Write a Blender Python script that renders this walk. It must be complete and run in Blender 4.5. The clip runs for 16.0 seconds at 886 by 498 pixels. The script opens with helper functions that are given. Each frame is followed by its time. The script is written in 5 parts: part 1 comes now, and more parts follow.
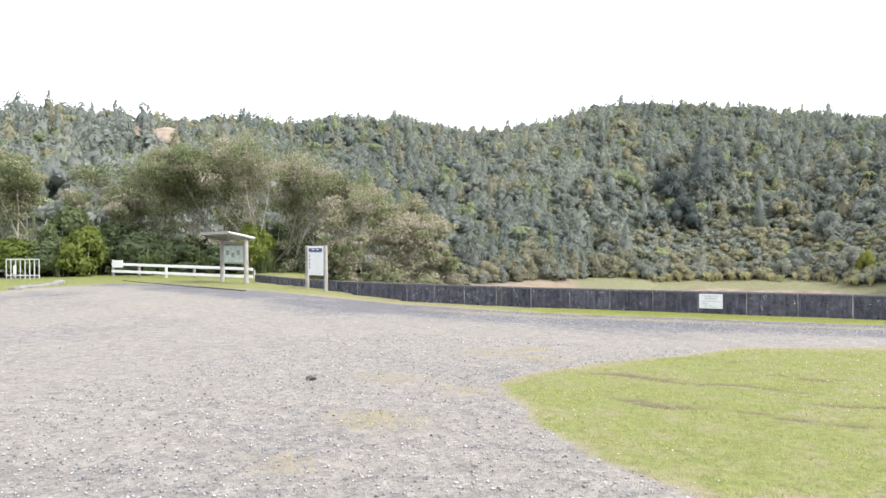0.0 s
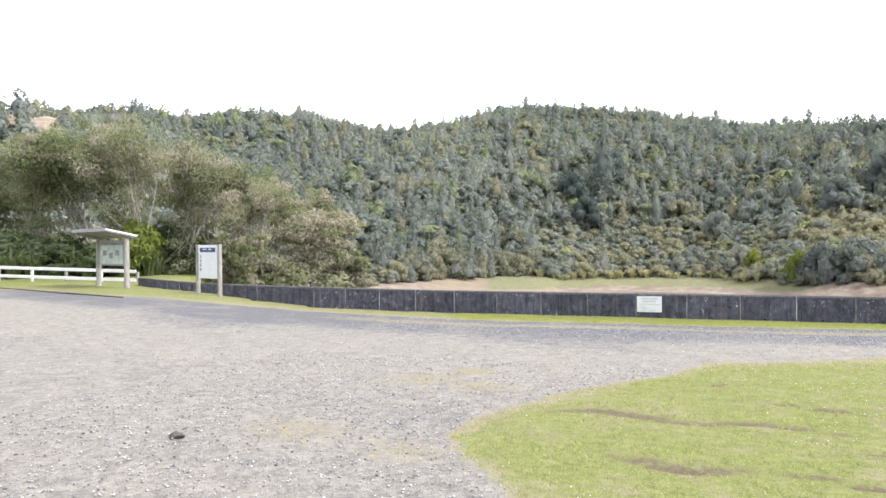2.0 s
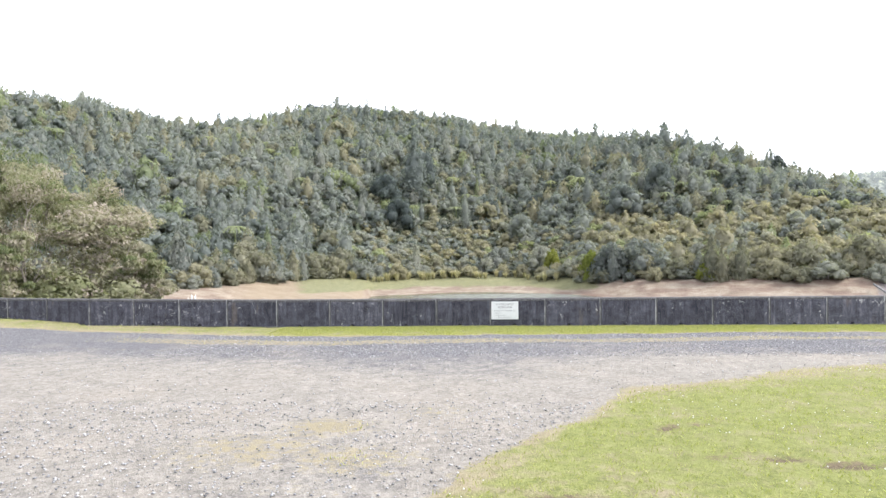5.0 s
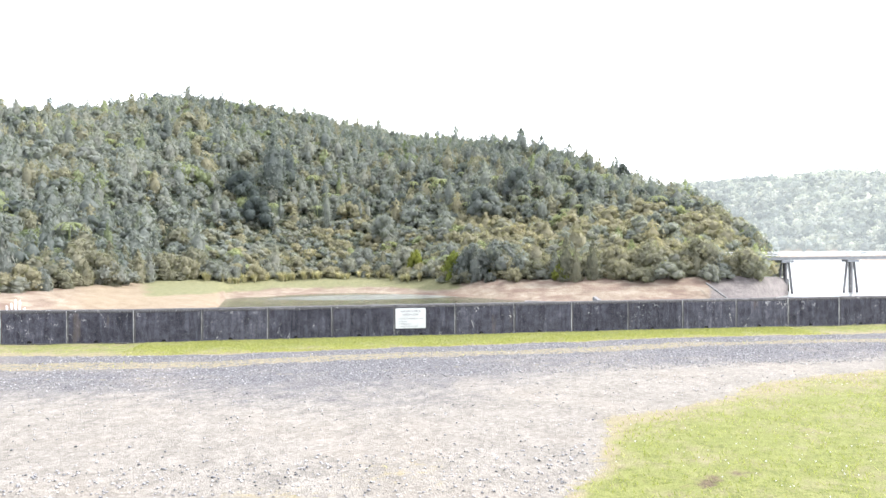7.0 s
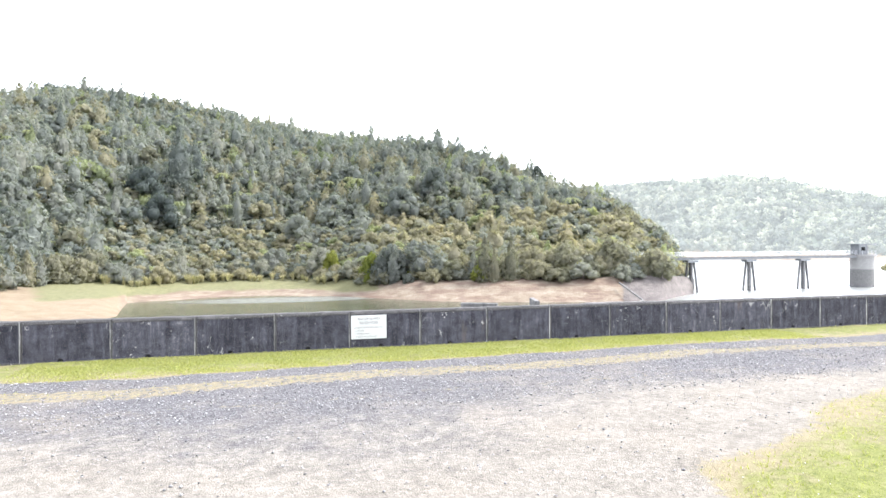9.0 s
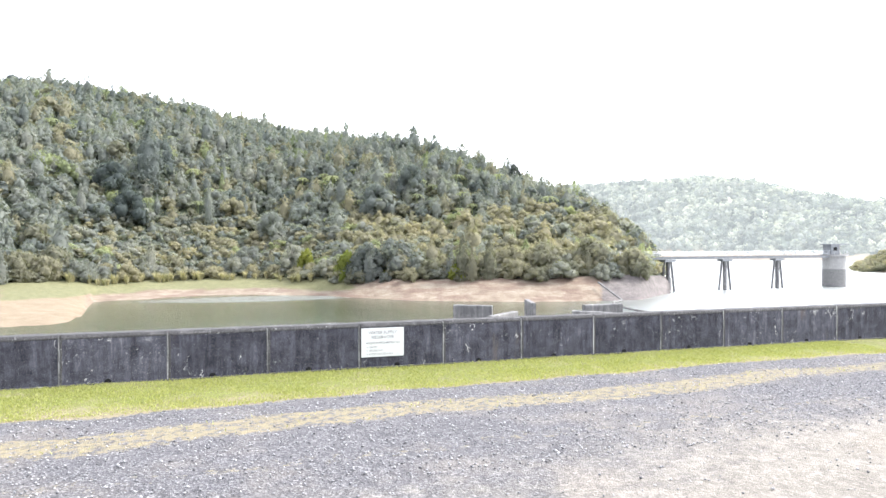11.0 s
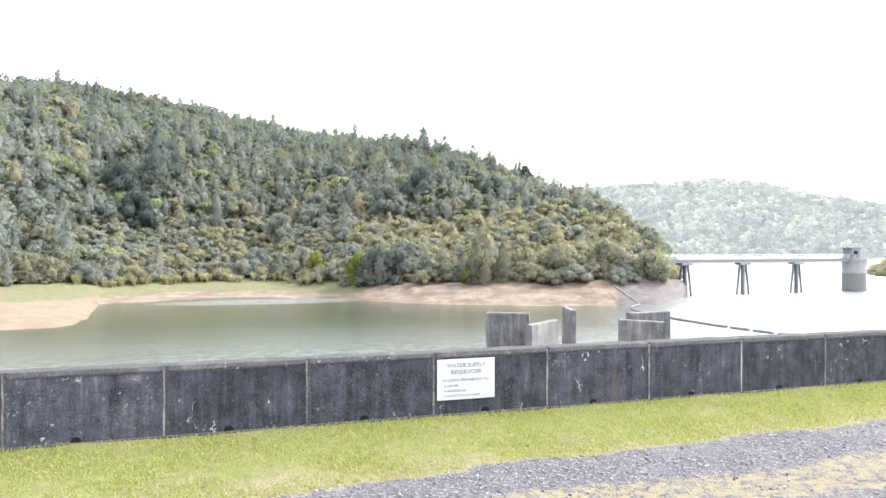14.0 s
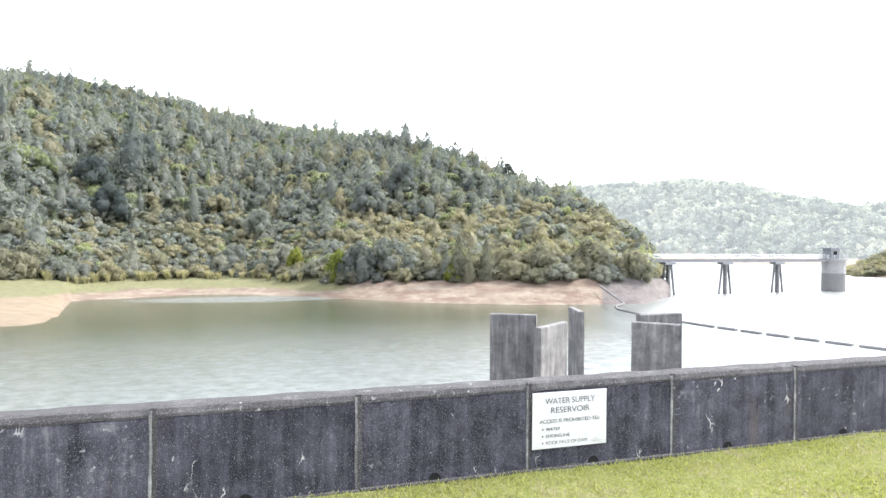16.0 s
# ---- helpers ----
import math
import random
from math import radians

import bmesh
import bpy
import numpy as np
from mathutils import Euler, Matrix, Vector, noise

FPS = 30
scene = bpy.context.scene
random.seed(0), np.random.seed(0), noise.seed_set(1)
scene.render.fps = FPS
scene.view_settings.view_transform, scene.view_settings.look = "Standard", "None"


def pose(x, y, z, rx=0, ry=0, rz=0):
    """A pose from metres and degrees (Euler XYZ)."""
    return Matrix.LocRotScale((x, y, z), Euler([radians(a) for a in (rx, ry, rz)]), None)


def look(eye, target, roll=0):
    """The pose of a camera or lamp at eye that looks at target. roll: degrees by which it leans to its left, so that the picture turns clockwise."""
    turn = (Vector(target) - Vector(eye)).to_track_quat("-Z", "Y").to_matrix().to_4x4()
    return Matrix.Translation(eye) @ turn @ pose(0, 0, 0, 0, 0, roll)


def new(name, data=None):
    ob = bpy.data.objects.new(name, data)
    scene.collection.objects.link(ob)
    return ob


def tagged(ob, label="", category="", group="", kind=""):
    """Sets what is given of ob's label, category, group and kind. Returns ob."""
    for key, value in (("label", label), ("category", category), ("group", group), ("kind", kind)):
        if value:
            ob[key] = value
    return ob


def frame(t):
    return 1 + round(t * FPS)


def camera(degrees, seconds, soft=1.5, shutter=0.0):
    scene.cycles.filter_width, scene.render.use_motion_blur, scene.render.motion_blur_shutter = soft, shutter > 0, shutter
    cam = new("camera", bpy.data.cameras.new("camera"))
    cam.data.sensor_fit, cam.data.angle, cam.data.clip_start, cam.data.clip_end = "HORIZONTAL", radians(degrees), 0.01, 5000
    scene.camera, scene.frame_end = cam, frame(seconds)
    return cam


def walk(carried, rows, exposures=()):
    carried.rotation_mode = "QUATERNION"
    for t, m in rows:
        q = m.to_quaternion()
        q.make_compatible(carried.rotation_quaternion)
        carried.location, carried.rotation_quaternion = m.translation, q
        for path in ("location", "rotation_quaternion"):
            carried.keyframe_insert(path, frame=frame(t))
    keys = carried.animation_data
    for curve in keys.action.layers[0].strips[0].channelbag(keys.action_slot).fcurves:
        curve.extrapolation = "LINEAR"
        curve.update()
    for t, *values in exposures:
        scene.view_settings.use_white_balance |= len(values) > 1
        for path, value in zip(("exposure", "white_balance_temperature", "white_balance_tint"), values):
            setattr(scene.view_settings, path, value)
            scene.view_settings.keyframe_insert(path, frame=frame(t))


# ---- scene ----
import collections

cam = camera(66.9, 16.0)

PATH = [
    (0, (2.484, -21.026, 1.954), (1.557, -19.254, 1.95), -0.4),
    (0.5, (2.18, -20.439, 1.931), (1.315, -18.636, 1.925), -0.5),
    (1, (1.851, -19.938, 1.952), (1.05, -18.106, 1.945), -0.5),
    (1.5, (1.519, -19.471, 1.967), (0.78, -17.612, 1.961), -0.4),
    (2, (1.186, -18.931, 1.953), (0.513, -17.048, 1.944), -0.5),
    (2.5, (0.813, -18.425, 1.93), (0.211, -16.518, 1.92), -0.3),
    (3, (0.549, -17.86, 1.886), (0.036, -15.927, 1.875), -0.4),
    (5.5, (-0.363, -15.716, 1.896), (-0.392, -13.716, 1.885), -0.4),
    (6, (-0.652, -15.249, 1.939), (-0.573, -13.251, 1.923), -0.0),
    (6.5, (-0.884, -14.733, 1.923), (-0.664, -12.745, 1.907), 0.1),
    (7, (-1.055, -14.187, 1.875), (-0.763, -12.208, 1.864), -0.3),
    (7.5, (-1.207, -13.64, 1.889), (-0.848, -11.673, 1.873), 0.0),
    (8, (-1.339, -13.092, 1.841), (-0.915, -11.138, 1.825), 0.1),
    (8.5, (-1.555, -12.554, 1.838), (-1.077, -10.612, 1.823), 0.1),
    (9, (-1.655, -12.039, 1.786), (-1.112, -10.114, 1.777), -0.3),
    (9.5, (-1.786, -11.495, 1.824), (-1.185, -9.587, 1.808), 0.1),
    (12, (-1.893, -8.7, 1.753), (-1.273, -6.799, 1.742), -0.1),
    (12.5, (-1.889, -8.241, 1.753), (-1.317, -6.325, 1.743), 0.1),
    (13, (-1.879, -7.766, 1.733), (-1.275, -5.859, 1.724), 0.0),
    (13.5, (-1.966, -7.264, 1.735), (-1.412, -5.342, 1.725), 0.1),
    (14, (-2.019, -6.721, 1.722), (-1.42, -4.813, 1.716), 0.1),
    (14.5, (-2.059, -6.074, 1.697), (-1.454, -4.168, 1.686), 0.3),
    (15, (-2.107, -5.582, 1.695), (-1.478, -3.684, 1.686), 0.2),
    (15.5, (-2.147, -5.067, 1.653), (-1.461, -3.188, 1.645), 0.2),
    (16, (-2.284, -4.571, 1.654), (-1.625, -2.683, 1.642), 0.5),
]
walk(cam, [(t, look(eye, target, roll)) for t, eye, target, roll in PATH],
     exposures=((0, 1.50), (3, 1.53), (5.5, 1.63), (6.5, 1.82), (9, 1.95), (12, 1.92), (16, 1.87)))

# ---- world, sun and sky ----
SUN_AZ, SUN_EL = 92.0, 44.0          # degrees to the right of the wall's normal, and up
world = bpy.data.worlds.new("sky")
scene.world = world
world.use_nodes = True
wn, wl = world.node_tree.nodes, world.node_tree.links
wn.clear()
sky = wn.new("ShaderNodeTexSky")
sky.sky_type, sky.sun_disc = "NISHITA", False
sky.sun_elevation, sky.sun_rotation = radians(SUN_EL), radians(SUN_AZ)
sky.air_density, sky.dust_density, sky.ozone_density = 1.6, 6.0, 1.0
grey = wn.new("ShaderNodeHueSaturation")
grey.inputs["Saturation"].default_value = 0.22
back = wn.new("ShaderNodeBackground")
back.inputs["Strength"].default_value = 0.15
wout = wn.new("ShaderNodeOutputWorld")
wl.new(sky.outputs[0], grey.inputs["Color"])
cloud = wn.new("ShaderNodeMix")
cloud.data_type = "RGBA"
cloud.inputs[0].default_value = 0.72            # thin white overcast over the clear sky
cloud.inputs[7].default_value = (6.1, 6.4, 7.25, 1)
wl.new(grey.outputs[0], cloud.inputs[6])
wl.new(cloud.outputs[2], back.inputs["Color"])
wl.new(back.outputs[0], wout.inputs[0])
sun_data = bpy.data.lights.new("sun", "SUN")
sun_data.energy, sun_data.angle, sun_data.color = 2.2, radians(12), (1.0, 0.98, 0.955)
sun = new("sun", sun_data)
_a, _e = radians(SUN_AZ), radians(SUN_EL)
sun.matrix_world = look((math.sin(_a) * math.cos(_e) * 60, math.cos(_a) * math.cos(_e) * 60, math.sin(_e) * 60), (0, 0, 0))


# ---- materials ----
def nodes_of(name):
    m = bpy.data.materials.new(name)
    m.use_nodes = True
    nt = m.node_tree
    return m, nt, nt.nodes["Principled BSDF"]


def tex(nt, scale, detail=4, rough=0.6, coords="Object", stretch=None, kind="noise"):
    tc = nt.nodes.new("ShaderNodeTexCoord")
    src = tc.outputs[coords]
    if stretch:
        mp = nt.nodes.new("ShaderNodeMapping")
        mp.inputs["Scale"].default_value = stretch
        nt.links.new(src, mp.inputs["Vector"])
        src = mp.outputs[0]
    if kind == "noise":
        n = nt.nodes.new("ShaderNodeTexNoise")
        n.inputs["Scale"].default_value, n.inputs["Detail"].default_value, n.inputs["Roughness"].default_value = scale, detail, rough
        nt.links.new(src, n.inputs["Vector"])
        return n.outputs["Fac"]
    n = nt.nodes.new("ShaderNodeTexVoronoi")
    n.inputs["Scale"].default_value = scale
    nt.links.new(src, n.inputs["Vector"])
    return n.outputs["Color"] if kind == "cells" else n.outputs["Distance"]


def ramp(nt, fac, stops):
    r = nt.nodes.new("ShaderNodeValToRGB")
    while len(r.color_ramp.elements) < len(stops):
        r.color_ramp.elements.new(0.5)
    for e, (p, c) in zip(r.color_ramp.elements, stops):
        e.position, e.color = p, (*c, 1) if len(c) == 3 else c
    nt.links.new(fac, r.inputs["Fac"])
    return r.outputs["Color"]


def mix(nt, fac, a, b, mode="MIX"):
    n = nt.nodes.new("ShaderNodeMix")
    n.data_type, n.blend_type = "RGBA", mode
    for slot, v in ((n.inputs[0], fac), (n.inputs[6], a), (n.inputs[7], b)):
        if isinstance(v, (int, float)):
            slot.default_value = v
        elif isinstance(v, tuple):
            slot.default_value = (*v, 1)
        else:
            nt.links.new(v, slot)
    return n.outputs[2]


def calc(nt, op, a, b=0.5, c=None):
    n = nt.nodes.new("ShaderNodeMath")
    n.operation = op
    for slot, v in zip(n.inputs, (a, b, c)):
        if v is None:
            continue
        if isinstance(v, (int, float)):
            slot.default_value = v
        else:
            nt.links.new(v, slot)
    return n.outputs[0]


def step(nt, v, lo, hi):
    n = nt.nodes.new("ShaderNodeMapRange")
    n.interpolation_type = "SMOOTHSTEP"
    nt.links.new(v, n.inputs["Value"])
    n.inputs["From Min"].default_value, n.inputs["From Max"].default_value = lo, hi
    return n.outputs["Result"]


def attr(nt, name):
    n = nt.nodes.new("ShaderNodeAttribute")
    n.attribute_name = name
    return n


def bump(nt, bsdf, height, strength, dist):
    b = nt.nodes.new("ShaderNodeBump")
    b.inputs["Strength"].default_value, b.inputs["Distance"].default_value = strength, dist
    nt.links.new(height, b.inputs["Height"])
    nt.links.new(b.outputs[0], bsdf.inputs["Normal"])


def plain(name, stops, scale=6, rough=0.6, metal=0.0, bumps=0.2, dist=0.004, stretch=None, detail=5):
    m, nt, b = nodes_of(name)
    f = tex(nt, scale, detail, 0.65, stretch=stretch)
    nt.links.new(ramp(nt, f, stops), b.inputs["Base Color"])
    b.inputs["Roughness"].default_value, b.inputs["Metallic"].default_value = rough, metal
    if bumps:
        bump(nt, b, tex(nt, scale * 7, 4, 0.6, stretch=stretch), bumps, dist)
    return m


def leaf_mat(name, stops, glow=0.25, grain=4.0, relief=0.12, mottle=0.9, haze_glow=None):
    """Leaves: hue by tree (tint), change from spray to spray and within it, fine relief, light passing through."""
    m, nt, b = nodes_of(name)
    geo = nt.nodes.new("ShaderNodeNewGeometry")

    def field(scale, detail):
        n = nt.nodes.new("ShaderNodeTexNoise")
        n.inputs["Scale"].default_value, n.inputs["Detail"].default_value, n.inputs["Roughness"].default_value = scale, detail, 0.65
        nt.links.new(geo.outputs["Position"], n.inputs["Vector"])
        return n.outputs["Fac"]

    f = calc(nt, "ADD", attr(nt, "tint").outputs["Fac"], calc(nt, "MULTIPLY_ADD", geo.outputs["Random Per Island"], 0.16, -0.08))
    fine = field(grain, 3)
    f = calc(nt, "ADD", f, calc(nt, "MULTIPLY_ADD", fine, mottle, -mottle / 2))
    col = ramp(nt, f, stops)
    kind = attr(nt, "hue").outputs["Fac"]                 # 0 plain, about 0.4 brown olive, above 0.75 yellow green, about 0.65 grey
    col = mix(nt, calc(nt, "MULTIPLY", step(nt, kind, 0.30, 0.34), calc(nt, "SUBTRACT", 1.0, step(nt, kind, 0.50, 0.54))), col, mix(nt, 1.0, col, (1.16, 1.03, 0.82), "MULTIPLY"))
    col = mix(nt, calc(nt, "MULTIPLY", step(nt, kind, 0.58, 0.62), calc(nt, "SUBTRACT", 1.0, step(nt, kind, 0.72, 0.75))), col, mix(nt, 1.0, col, (1.09, 1.05, 1.04), "MULTIPLY"))
    col = mix(nt, step(nt, kind, 0.82, 0.86), col, mix(nt, 1.0, col, (1.08, 1.12, 0.72), "MULTIPLY"))
    nt.links.new(col, b.inputs["Base Color"])
    b.inputs["Roughness"].default_value = 0.75
    b.inputs["Specular IOR Level"].default_value = 0.12
    bp = nt.nodes.new("ShaderNodeBump")
    bp.inputs["Strength"].default_value, bp.inputs["Distance"].default_value = 0.8, relief
    nt.links.new(fine, bp.inputs["Height"])
    nt.links.new(bp.outputs[0], b.inputs["Normal"])
    tr = nt.nodes.new("ShaderNodeBsdfTranslucent")
    nt.links.new(mix(nt, 1.0, col, (1.2, 1.25, 0.85), "MULTIPLY"), tr.inputs["Color"])
    ms = nt.nodes.new("ShaderNodeMixShader")
    ms.inputs[0].default_value = glow
    nt.links.new(b.outputs[0], ms.inputs[1])
    nt.links.new(tr.outputs[0], ms.inputs[2])
    nt.links.new(ms.outputs[0], nt.nodes["Material Output"].inputs["Surface"])
    if haze_glow:                                                # haze over the distant backdrop, put in as a faint even emission
        b.inputs["Emission Color"].default_value, b.inputs["Emission Strength"].default_value = (*haze_glow[:3], 1), haze_glow[3] / (1 - glow)
    return m


def ground_mat():
    """Gravel, sparse dry grass, turf and worn earth, mixed by the masks that the ground's shape carries."""
    m, nt, b = nodes_of("gravel_and_turf")
    fine = tex(nt, 60, 5, 0.75)
    stones = tex(nt, 62, kind="cells")
    sep = nt.nodes.new("ShaderNodeSeparateColor")
    nt.links.new(stones, sep.inputs[0])
    big = tex(nt, 0.7, 5, 0.6)
    mid = tex(nt, 4.5, 6, 0.7)
    gravel = ramp(nt, sep.outputs[0], [(0.0, (0.12, 0.12, 0.130)), (0.45, (0.19, 0.191, 0.205)), (0.85, (0.262, 0.264, 0.278)), (1.0, (0.43, 0.43, 0.43))])
    gravel = mix(nt, step(nt, fine, 0.35, 0.7), mix(nt, 1.0, gravel, (0.66, 0.655, 0.655), "MULTIPLY"), gravel)
    earth = ramp(nt, mid, [(0.25, (0.25, 0.23, 0.19)), (0.5, (0.36, 0.335, 0.285)), (0.8, (0.50, 0.47, 0.41))])
    pale = calc(nt, "ADD", attr(nt, "earth").outputs["Fac"], calc(nt, "MULTIPLY_ADD", mid, 0.7, -0.35))
    col = mix(nt, step(nt, pale, 0.2, 0.75), gravel, mix(nt, 0.72, gravel, earth))
    col = mix(nt, calc(nt, "MULTIPLY", step(nt, big, 0.48, 0.68), 0.28), col, (0.38, 0.34, 0.285))
    lumps = nt.nodes.new("ShaderNodeSeparateColor")
    nt.links.new(tex(nt, 27, kind="cells"), lumps.inputs[0])
    coarse = calc(nt, "MULTIPLY_ADD", lumps.outputs[1], 0.34, calc(nt, "MULTIPLY", step(nt, lumps.outputs[0], 0.93, 0.99), 0.25))
    grit = nt.nodes.new("ShaderNodeCombineColor")
    for slot in grit.inputs:
        nt.links.new(calc(nt, "ADD", coarse, 0.82), slot)
    col = mix(nt, 1.0, col, grit.outputs[0], "MULTIPLY")
    blade = calc(nt, "ADD", calc(nt, "MULTIPLY", tex(nt, 34, 6, 0.8), 0.55), calc(nt, "MULTIPLY", tex(nt, 9, 5, 0.75), 0.45))
    dry = ramp(nt, blade, [(0.3, (0.20, 0.168, 0.10)), (0.5, (0.325, 0.285, 0.185)), (0.75, (0.43, 0.39, 0.27))])
    lush = ramp(nt, blade, [(0.36, (0.105, 0.130, 0.038)), (0.5, (0.230, 0.255, 0.082)), (0.66, (0.350, 0.360, 0.145))])
    tone = calc(nt, "ADD", attr(nt, "lush").outputs["Fac"], calc(nt, "MULTIPLY_ADD", tex(nt, 2.6, 7, 0.75), 1.7, -0.85))
    turf = mix(nt, step(nt, tone, 0.25, 0.75), dry, lush)
    cover = calc(nt, "ADD", attr(nt, "turf").outputs["Fac"], calc(nt, "MULTIPLY_ADD", tex(nt, 9, 7, 0.8), 1.7, -0.85))
    col = mix(nt, step(nt, cover, 0.38, 0.62), col, turf)
    soil = calc(nt, "ADD", attr(nt, "soil").outputs["Fac"], calc(nt, "MULTIPLY_ADD", tex(nt, 9, 7, 0.8), 2.6, -1.3))
    col = mix(nt, step(nt, soil, 0.38, 0.68), col, ramp(nt, blade, [(0.35, (0.07, 0.052, 0.036)), (0.7, (0.27, 0.22, 0.14))]))
    col = mix(nt, 1.0, col, (0.575, 0.562, 0.565), "MULTIPLY")
    nt.links.new(col, b.inputs["Base Color"])
    b.inputs["Roughness"].default_value = 0.95
    b.inputs["Specular IOR Level"].default_value = 0.15
    h = calc(nt, "ADD", tex(nt, 62, kind="dist"), calc(nt, "MULTIPLY", fine, 0.8))
    bump(nt, b, h, 0.55, 0.02)
    return m


def concrete_mat(name, dark, mid_c, light, streak=1.0, runs=0.0, run_width=1.0):
    """Weathered concrete: vertical run-off streaks, lichen specks, paler worn patches and chalky lime runs."""
    m, nt, b = nodes_of(name)
    info = nt.nodes.new("ShaderNodeObjectInfo")
    tc = nt.nodes.new("ShaderNodeTexCoord")
    off = nt.nodes.new("ShaderNodeVectorMath")
    off.operation = "MULTIPLY_ADD"
    nt.links.new(info.outputs["Random"], off.inputs[0])
    off.inputs[1].default_value = (37.0, 11.0, 0.0)
    nt.links.new(tc.outputs["Object"], off.inputs[2])

    def field(scale, detail, rough, stretch=(1, 1, 1)):
        mp = nt.nodes.new("ShaderNodeMapping")
        mp.inputs["Scale"].default_value = stretch
        nt.links.new(off.outputs[0], mp.inputs["Vector"])
        n = nt.nodes.new("ShaderNodeTexNoise")
        n.inputs["Scale"].default_value, n.inputs["Detail"].default_value, n.inputs["Roughness"].default_value = scale, detail, rough
        nt.links.new(mp.outputs[0], n.inputs["Vector"])
        return n.outputs["Fac"]

    streaks, blot = field(3.2 / run_width, 6, 0.7, (4, 4, 0.4)), field(4.5 / run_width, 7, 0.72)
    f = calc(nt, "MULTIPLY_ADD", streaks, 0.6 * streak, calc(nt, "MULTIPLY", blot, 0.55))
    f = calc(nt, "ADD", f, calc(nt, "MULTIPLY_ADD", info.outputs["Random"], 0.10, -0.11))
    col = ramp(nt, f, [(0.37, dark), (0.54, mid_c), (0.72, light)])
    grain = field(130, 3, 0.7)
    col = mix(nt, calc(nt, "MULTIPLY", step(nt, grain, 0.5, 0.7), 0.4), col, light)
    speck = step(nt, field(85, 3, 0.75), 0.60, 0.70)
    col = mix(nt, calc(nt, "MULTIPLY", speck, 0.5), col, (0.36, 0.36, 0.35))
    lich = calc(nt, "MULTIPLY", step(nt, field(17, 5, 0.65), 0.60, 0.66), step(nt, field(1.7, 3, 0.5), 0.52, 0.62))
    col = mix(nt, calc(nt, "MULTIPLY", lich, 0.6), col, (0.40, 0.41, 0.40))
    if runs:
        crack = field(2.2, 4, 0.6, (1.6, 1.6, 0.8))
        thin = calc(nt, "LESS_THAN", calc(nt, "ABSOLUTE", calc(nt, "SUBTRACT", crack, 0.5)), 0.006)
        where = step(nt, field(2.8, 3, 0.6), 0.55, 0.64)
        col = mix(nt, calc(nt, "MULTIPLY", calc(nt, "MULTIPLY", thin, where), runs), col, (0.42, 0.42, 0.41))
        rust = calc(nt, "MULTIPLY", step(nt, field(1.3, 4, 0.6, (2, 2, 0.6)), 0.62, 0.72), 0.35)
        col = mix(nt, rust, col, (0.13, 0.10, 0.075))
    nt.links.new(col, b.inputs["Base Color"])
    b.inputs["Roughness"].default_value = 0.9
    b.inputs["Specular IOR Level"].default_value = 0.25
    bump(nt, b, calc(nt, "ADD", field(60, 5, 0.75), calc(nt, "MULTIPLY", field(9, 4, 0.6), 1.5)), 0.5, 0.008)
    return m


def land_mat():
    """Drawn-down shore and forest floor: clay, short grass and rock, by height and masks."""
    m, nt, b = nodes_of("shore_and_forest_floor")
    n1, n2 = tex(nt, 0.35, 6, 0.65), tex(nt, 0.12, 5, 0.6, stretch=(1, 1, 9))
    clay = ramp(nt, n1, [(0.3, (0.22, 0.155, 0.115)), (0.5, (0.34, 0.262, 0.20)), (0.72, (0.47, 0.40, 0.32))])
    clay = mix(nt, calc(nt, "MULTIPLY", step(nt, n2, 0.48, 0.58), 0.65), clay, (0.22, 0.135, 0.105))
    clay = mix(nt, attr(nt, "sand").outputs["Fac"], clay, ramp(nt, n1, [(0.3, (0.27, 0.195, 0.125)), (0.7, (0.40, 0.315, 0.225))]))
    rock = ramp(nt, tex(nt, 0.6, 7, 0.7), [(0.3, (0.13, 0.11, 0.11)), (0.6, (0.25, 0.215, 0.21)), (0.8, (0.36, 0.31, 0.29))])
    grass = ramp(nt, tex(nt, 0.9, 6, 0.7), [(0.3, (0.17, 0.165, 0.075)), (0.6, (0.25, 0.24, 0.115)), (0.8, (0.33, 0.275, 0.165))])
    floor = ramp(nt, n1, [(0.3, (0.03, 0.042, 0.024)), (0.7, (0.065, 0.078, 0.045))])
    jig = calc(nt, "MULTIPLY_ADD", n1, 0.8, -0.4)
    col = mix(nt, step(nt, calc(nt, "ADD", attr(nt, "rock").outputs["Fac"], jig), 0.4, 0.6), clay, rock)
    col = mix(nt, step(nt, calc(nt, "ADD", attr(nt, "turf").outputs["Fac"], jig), 0.35, 0.65), col, grass)
    col = mix(nt, 1.0, col, (0.52, 0.53, 0.52), "MULTIPLY")
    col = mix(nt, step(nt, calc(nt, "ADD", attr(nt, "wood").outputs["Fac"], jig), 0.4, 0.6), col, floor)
    nt.links.new(col, b.inputs["Base Color"])
    b.inputs["Roughness"].default_value = 0.95
    bump(nt, b, tex(nt, 1.2, 6, 0.7), 0.7, 0.5)
    return m


